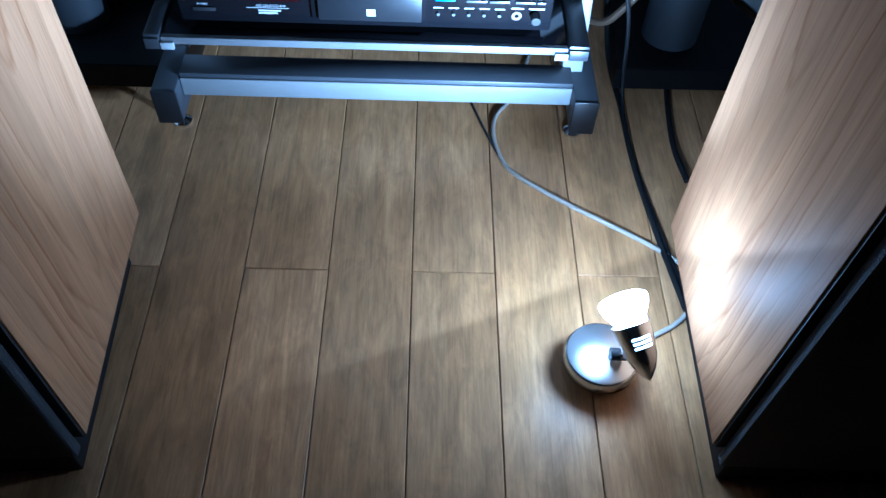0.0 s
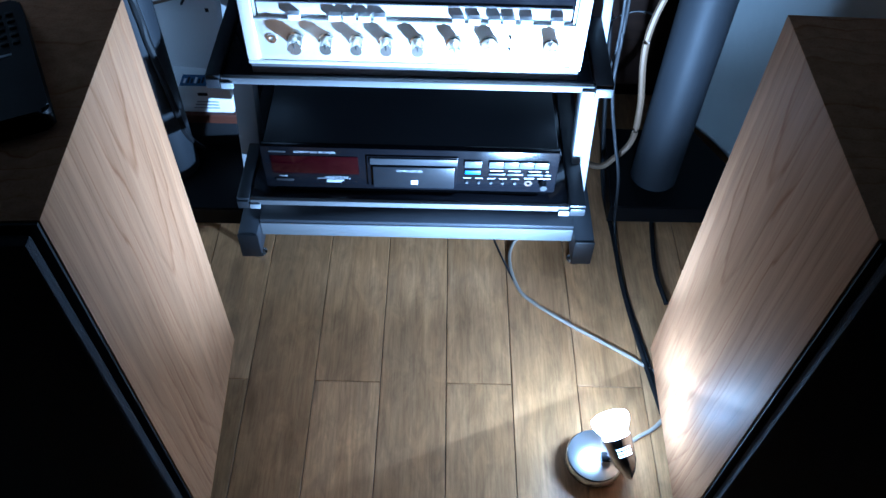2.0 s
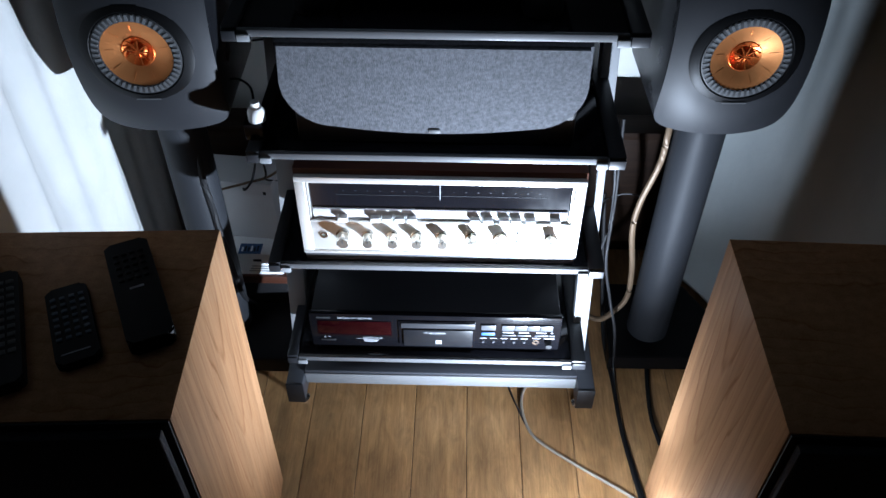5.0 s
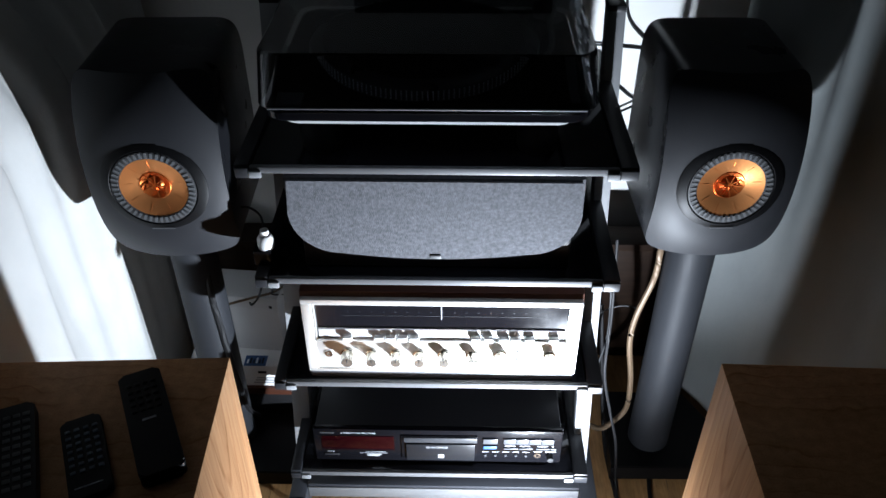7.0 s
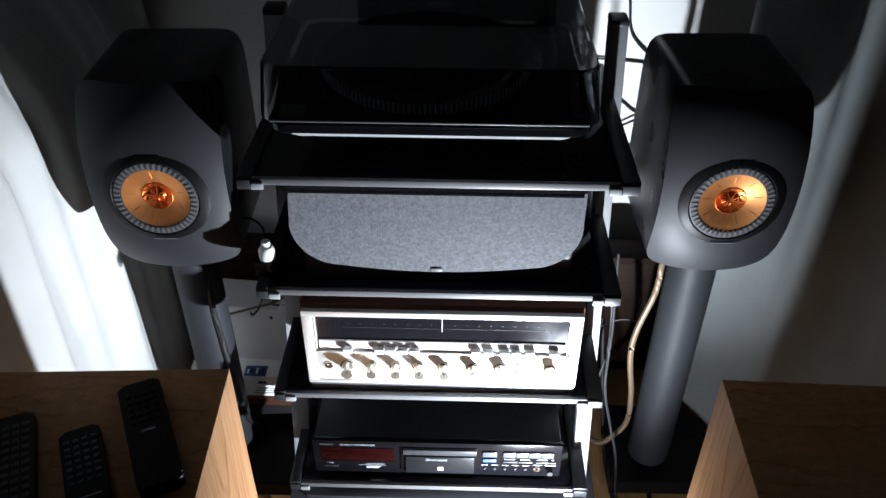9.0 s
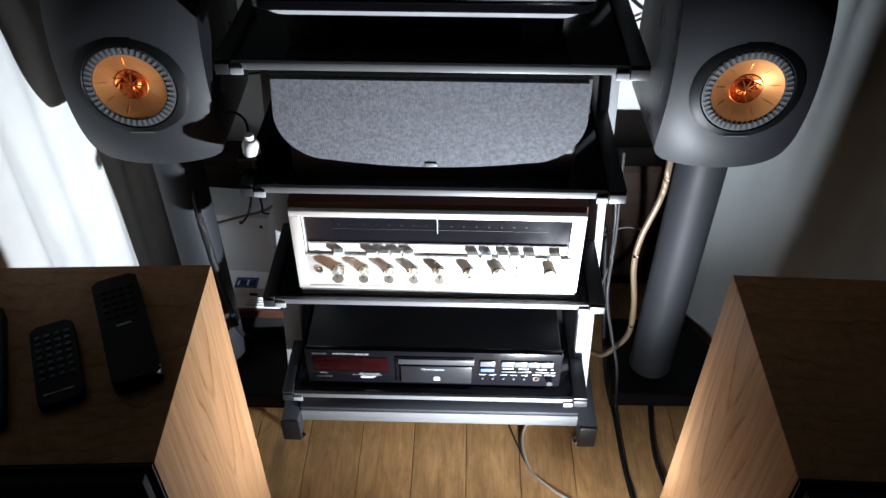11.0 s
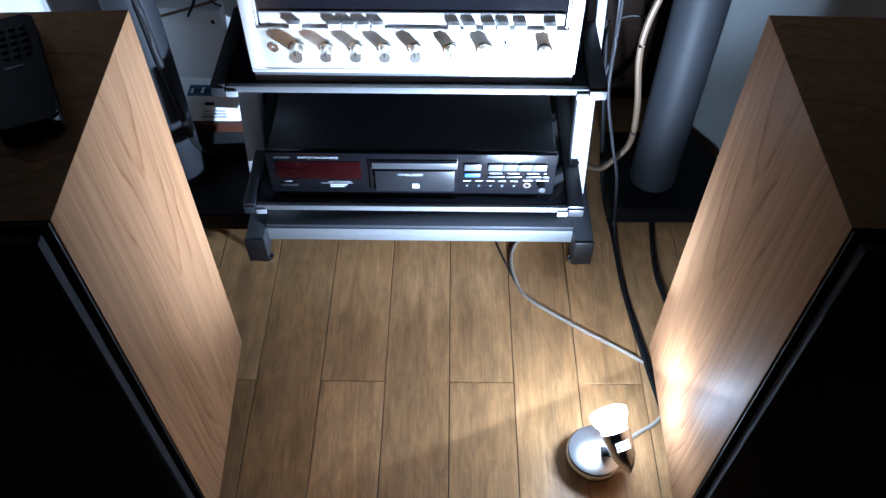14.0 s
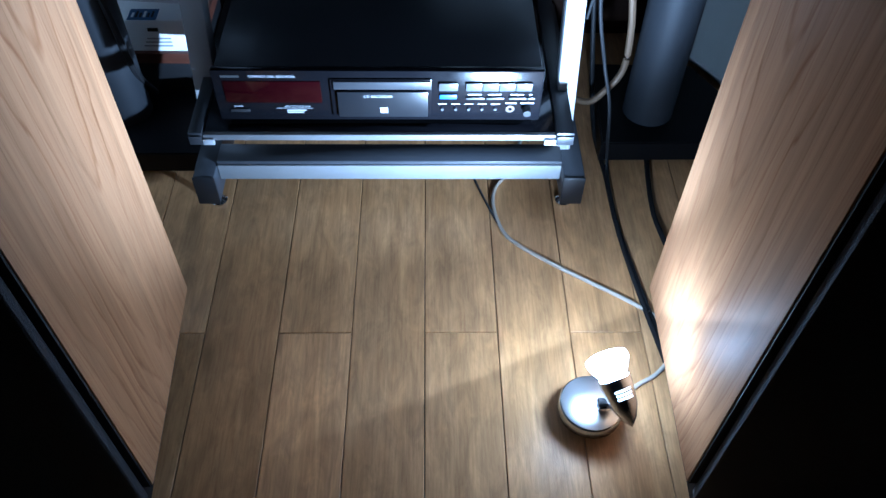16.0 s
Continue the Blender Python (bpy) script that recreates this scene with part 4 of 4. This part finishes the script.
part("bulb_face", lathe([(0.0225, LEN + 0.0125), (0.0250, LEN + 0.018), (0.0260, LEN + 0.023), (0.0245, LEN + 0.028), (0.018, LEN + 0.031), (0.009, LEN + 0.0325), (0, LEN + 0.033)], 40, HM), M_BULB, bulb)
beam = bpy.data.lights.new("bulb_beam", "SPOT")
beam.energy, beam.color, beam.spot_size, beam.spot_blend, beam.shadow_soft_size = BEAM_WATTS, (0.90, 0.95, 1.0), radians(122), 1.0, 0.010
beam_ob = new("bulb_beam", beam)
FACE = TIP + AX * (LEN + 0.036)
beam_ob.matrix_basis = look(FACE, FACE + Vector((-0.43, 0.70, 0.59)))
beam_ob.parent = lamp
spill = bpy.data.lights.new("bulb_spill", "SPOT")
spill.energy, spill.color, spill.spot_size, spill.spot_blend, spill.shadow_soft_size = SPILL_WATTS, (0.95, 0.95, 0.92), radians(178), 0.04, 0.004
spill_ob = new("bulb_spill", spill)
spill_ob.matrix_basis = look(FACE, FACE + Vector((-0.353, 0.746, 0.566)))
spill_ob.parent = lamp

# ---- cables ----
def cable(name, pts, r, mat, label):
    return tagged(part(name, tube(pts, r), mat), label, "cable")


cable("power_cable", [(0.303, -0.383, 0.012), (0.318, -0.360, 0.003), (0.345, -0.338, 0.003), (0.372, -0.322, 0.003), (0.392, -0.302, 0.003), (0.405, -0.275, 0.003), (0.412, -0.25, 0.003), (0.397, -0.231, 0.003), (0.358, -0.200, 0.003), (0.316, -0.172, 0.003), (0.260, -0.135, 0.003), (0.203, -0.092, 0.003), (0.181, -0.062, 0.003), (0.170, -0.013, 0.003), (0.175, 0.028, 0.003), (0.199, 0.068, 0.003), (0.23, 0.16, 0.003), (0.26, 0.30, 0.003)], 0.0030, M_CABLEW, "thin white power cable lying on the floor")
cable("speaker_cable", [(0.390, -0.301, 0.004), (0.373, -0.18, 0.004), (0.361, -0.061, 0.004), (0.358, 0.05, 0.006), (0.350, 0.16, 0.02), (0.345, 0.25, 0.12), (0.33, 0.30, 0.3)], 0.0042, M_MATTE, "black speaker cable on the floor")
cable("speaker_cable", [(0.430, -0.092, 0.004), (0.423, -0.026, 0.004), (0.430, 0.068, 0.004), (0.44, 0.13, 0.004)], 0.0042, M_MATTE, "black speaker cable on the floor")
cable("speaker_cable", [(0.300, 0.20, 0.055), (0.335, 0.175, 0.060), (0.358, 0.17, 0.086), (0.382, 0.17, 0.132), (0.380, 0.17, 0.212), (0.364, 0.17, 0.315), (0.366, 0.17, 0.384), (0.385, 0.17, 0.474), (0.387, 0.17, 0.539), (0.39, 0.19, 0.62)], 0.0056, M_CABLEG, "clear speaker cable with copper strands hanging from the speaker")
cable("thin_cable", [(0.310, 0.21, 0.50), (0.317, 0.20, 0.437), (0.323, 0.20, 0.384), (0.326, 0.20, 0.301), (0.318, 0.21, 0.20)], 0.0022, M_RUBBER, "thin grey cable hanging behind the rack")
cable("thin_cable", [(0.318, 0.26, 0.31), (0.329, 0.25, 0.329), (0.355, 0.25, 0.340), (0.381, 0.25, 0.337), (0.40, 0.27, 0.31)], 0.0016, M_RUBBER, "thin grey cable looped behind the rack")
cable("black_cable", [(0.296, 0.12, 0.60), (0.302, 0.10, 0.45), (0.307, 0.10, 0.309), (0.330, 0.10, 0.20), (0.348, 0.085, 0.127), (0.358, 0.068, 0.03), (0.360, 0.02, 0.005), (0.363, -0.06, 0.0035), (0.378, -0.18, 0.0035), (0.397, -0.301, 0.0035)], 0.0028, M_MATTE, "black cable falling from the rack to the floor")
cable("black_cable", [(-0.41, 0.20, 0.61), (-0.409, 0.135, 0.50), (-0.404, 0.130, 0.36), (-0.398, 0.135, 0.25), (-0.396, 0.15, 0.14), (-0.395, 0.20, 0.058)], 0.006, M_MATTE, "thick black cable beside the speaker stand")
# Cables along the wall and the shadows they cast, all built as black tubes.
for pts, r in (([(0.231, 0.594, 0.741), (0.312, 0.595, 0.738), (0.405, 0.596, 0.730), (0.526, 0.596, 0.720)], 0.0022),
               ([(0.352, 0.596, 1.084), (0.349, 0.596, 0.925), (0.356, 0.596, 0.847), (0.370, 0.596, 0.788), (0.420, 0.594, 0.736)], 0.0028),
               ([(0.336, 0.596, 0.667), (0.371, 0.596, 0.641), (0.397, 0.596, 0.621), (0.452, 0.594, 0.598)], 0.0028),
               ([(0.30, 0.590, 0.56), (0.36, 0.588, 0.585), (0.42, 0.588, 0.615), (0.50, 0.590, 0.64)], 0.0026),
               ([(0.30, 0.585, 0.50), (0.37, 0.583, 0.515), (0.43, 0.583, 0.56), (0.50, 0.585, 0.60)], 0.0028),
               ([(-0.562, 0.594, 0.500), (-0.46, 0.595, 0.498), (-0.30, 0.596, 0.492)], 0.0030),
               ([(-0.562, 0.592, 0.440), (-0.46, 0.593, 0.458), (-0.30, 0.594, 0.478)], 0.0026)):
    cable("wall_cable_line", pts, r, M_MATTE, "thin black tube on the white wall, standing for cables and their shadows")

cable("thin_cable", [(0.125, 0.12, 0.003), (0.137, 0.066, 0.003), (0.156, 0.004, 0.003), (0.174, -0.046, 0.003), (0.186, -0.075, 0.003)], 0.0018, M_RUBBER, "thin dark cable lying beside the white one")

# ---- plug adapter on the rack ----
pl = thing("plug_adapter", "white plug in a black adapter on the rack arm", "adapter", (-0.262, 0.0, SHELF_Z[2] + 0.0165))
part("socket", B(-0.013, 0.016, -0.010, 0.020, 0, 0.028, bevel=0.003), M_BLACK, pl)
part("plug", lathe([(0, 0.028), (0.0125, 0.028), (0.0125, 0.043), (0.009, 0.049), (0.0065, 0.050), (0.0065, 0.058), (0, 0.0585)], 24, Matrix.Translation((0.006, 0.004, 0))), M_WHITE, pl, "white round plug")
part("flex", tube([(0.004, 0.01, 0.055), (-0.004, 0.03, 0.066), (-0.03, 0.06, 0.06), (-0.07, 0.10, 0.03)], 0.0018), M_MATTE, pl)

# ---- black device on the wall above the turntable, mirrored in its lid ----
dv = thing("wall_speaker", "black box with a silver bar hung on the white wall", "speaker", (0.018, 0.545, 0.955))
part("body", B(-0.190, 0.190, 0, 0.052, 0, 0.200, bevel=0.006), M_SATIN, dv)
part("front_panel", B(-0.182, 0.182, -0.004, 0, 0.008, 0.192, bevel=0.002), M_GRILLE, dv)
part("silver_bar", B(-0.052, -0.016, -0.0056, -0.004, 0.150, 0.155, bevel=0.0006), M_CAP, dv, "small silver bar")

# ---- boxes behind the stand ----
bb = thing("black_box", "black cabinet box standing on the floor beside the rack", "box", (0, 0, 0))
part("body", B(-0.53, -0.319, 0.222, 0.43, 0.0, 0.103, bevel=0.002), M_MATTE, bb)
part("top_board", B(-0.535, -0.315, 0.218, 0.432, 0.1035, 0.124, bevel=0.0015), M_CASE, bb, "dark brown wooden top board")
wb = thing("white_box", "flat white cardboard box with a blue label on the black box", "box", (0, 0, 0.1245))
part("carton", B(-0.53, -0.328, 0.224, 0.41, 0.0, 0.059, bevel=0.002), M_CARDW, wb)
part("lid_edge", B(-0.531, -0.327, 0.2228, 0.412, 0.034, 0.0596, bevel=0.0015), M_CARDW, wb)
part("blue_label", B(-0.414, -0.368, 0.224, 0.254, 0.0597, 0.0604), M_BLUE, wb, "blue printed label")
for i in range(6):
    part("label_bar", B(-0.409 + i * 0.0063, -0.4052 + i * 0.0063, 0.231, 0.243 + 0.004 * (i % 2), 0.0605, 0.0609), M_MATTE if i % 3 else M_INK, wb)
part("print_bar", B(-0.385, -0.368, 0.2216, 0.2227, 0.040, 0.046), M_MATTE, wb, "black printed mark")
for i in range(3):
    part("print_bar", B(-0.398 + i * 0.004, -0.352, 0.2230, 0.2239, 0.010 + i * 0.007, 0.0125 + i * 0.007), M_GREYINK, wb)
gb = thing("grey_box", "grey cardboard box standing on a white carton", "box", (-0.382, 0.272, 0.1845), -5)
part("carton", B(-0.125, 0.048, 0, 0.085, 0.0, 0.145, bevel=0.002), M_CARD, gb)
part("lid_edge", B(-0.126, 0.049, -0.001, 0.086, 0.118, 0.147, bevel=0.002), M_CARD, gb)
part("print_bar", B(0.030, 0.036, -0.0018, -0.001, 0.121, 0.128), M_MATTE, gb, "small printed mark")
cable("thin_cable", [(-0.47, 0.240, 0.325), (-0.43, 0.252, 0.330), (-0.38, 0.262, 0.340), (-0.33, 0.268, 0.355), (-0.29, 0.30, 0.375)], 0.0026, M_CABLEG, "thin copper-coloured cable across the grey box")
cable("black_cable", [(-0.285, 0.06, 0.615), (-0.312, 0.14, 0.50), (-0.345, 0.20, 0.40), (-0.375, 0.235, 0.345), (-0.40, 0.30, 0.30)], 0.0022, M_MATTE, "thin black cable hanging from the plug adapter")
cable("black_cable", [(-0.30, 0.12, 0.55), (-0.318, 0.20, 0.42), (-0.335, 0.25, 0.36), (-0.33, 0.32, 0.30)], 0.0020, M_MATTE, "thin black cable hanging behind the rack")
sb = thing("sideboard", "dark brown low cabinet front behind the rack", "sideboard", (0, 0.445, 0))
part("top", B(-0.55, 0.55, 0, 0.070, 0.327, 0.345, bevel=0.002), M_DKBROWN, sb)
part("base", B(-0.545, 0.545, 0.008, 0.070, 0.0, 0.030, bevel=0.002), M_DKBROWN, sb)
for i in range(3):
    part("door", B(-0.548 + i * 0.366, -0.185 + i * 0.366, 0.003, 0.070, 0.031, 0.326, bevel=0.002), M_DKBROWN, sb)

# ---- floor boards ----
PW, PL = 0.1022, 0.90
meshes = {}
for c in range(-20, 25):
    xa = -0.2455 + c * PW
    start = -0.25 if c % 2 else 0.20
    y = start - 5 * PL
    while y < 0.58:
        ya, yb = max(y, -3.995), min(y + PL, 0.598)
        if yb - ya > 0.02 and xa > -2.25 and xa + PW < 2.25:
            L = round(yb - ya, 4)
            if L not in meshes:
                bm = B(0.0006, PW - 0.0006, 0.0006, L - 0.0006, -0.0088, 0.0, bevel=0.0008, seg=1)
                me = bpy.data.meshes.new("board")
                bm.to_mesh(me)
                bm.free()
                me.materials.append(M_PLANK)
                meshes[L] = me
            ob = new("board", meshes[L])
            ob.location = (xa, ya, 0)
            ob.parent = floor
        y += PL
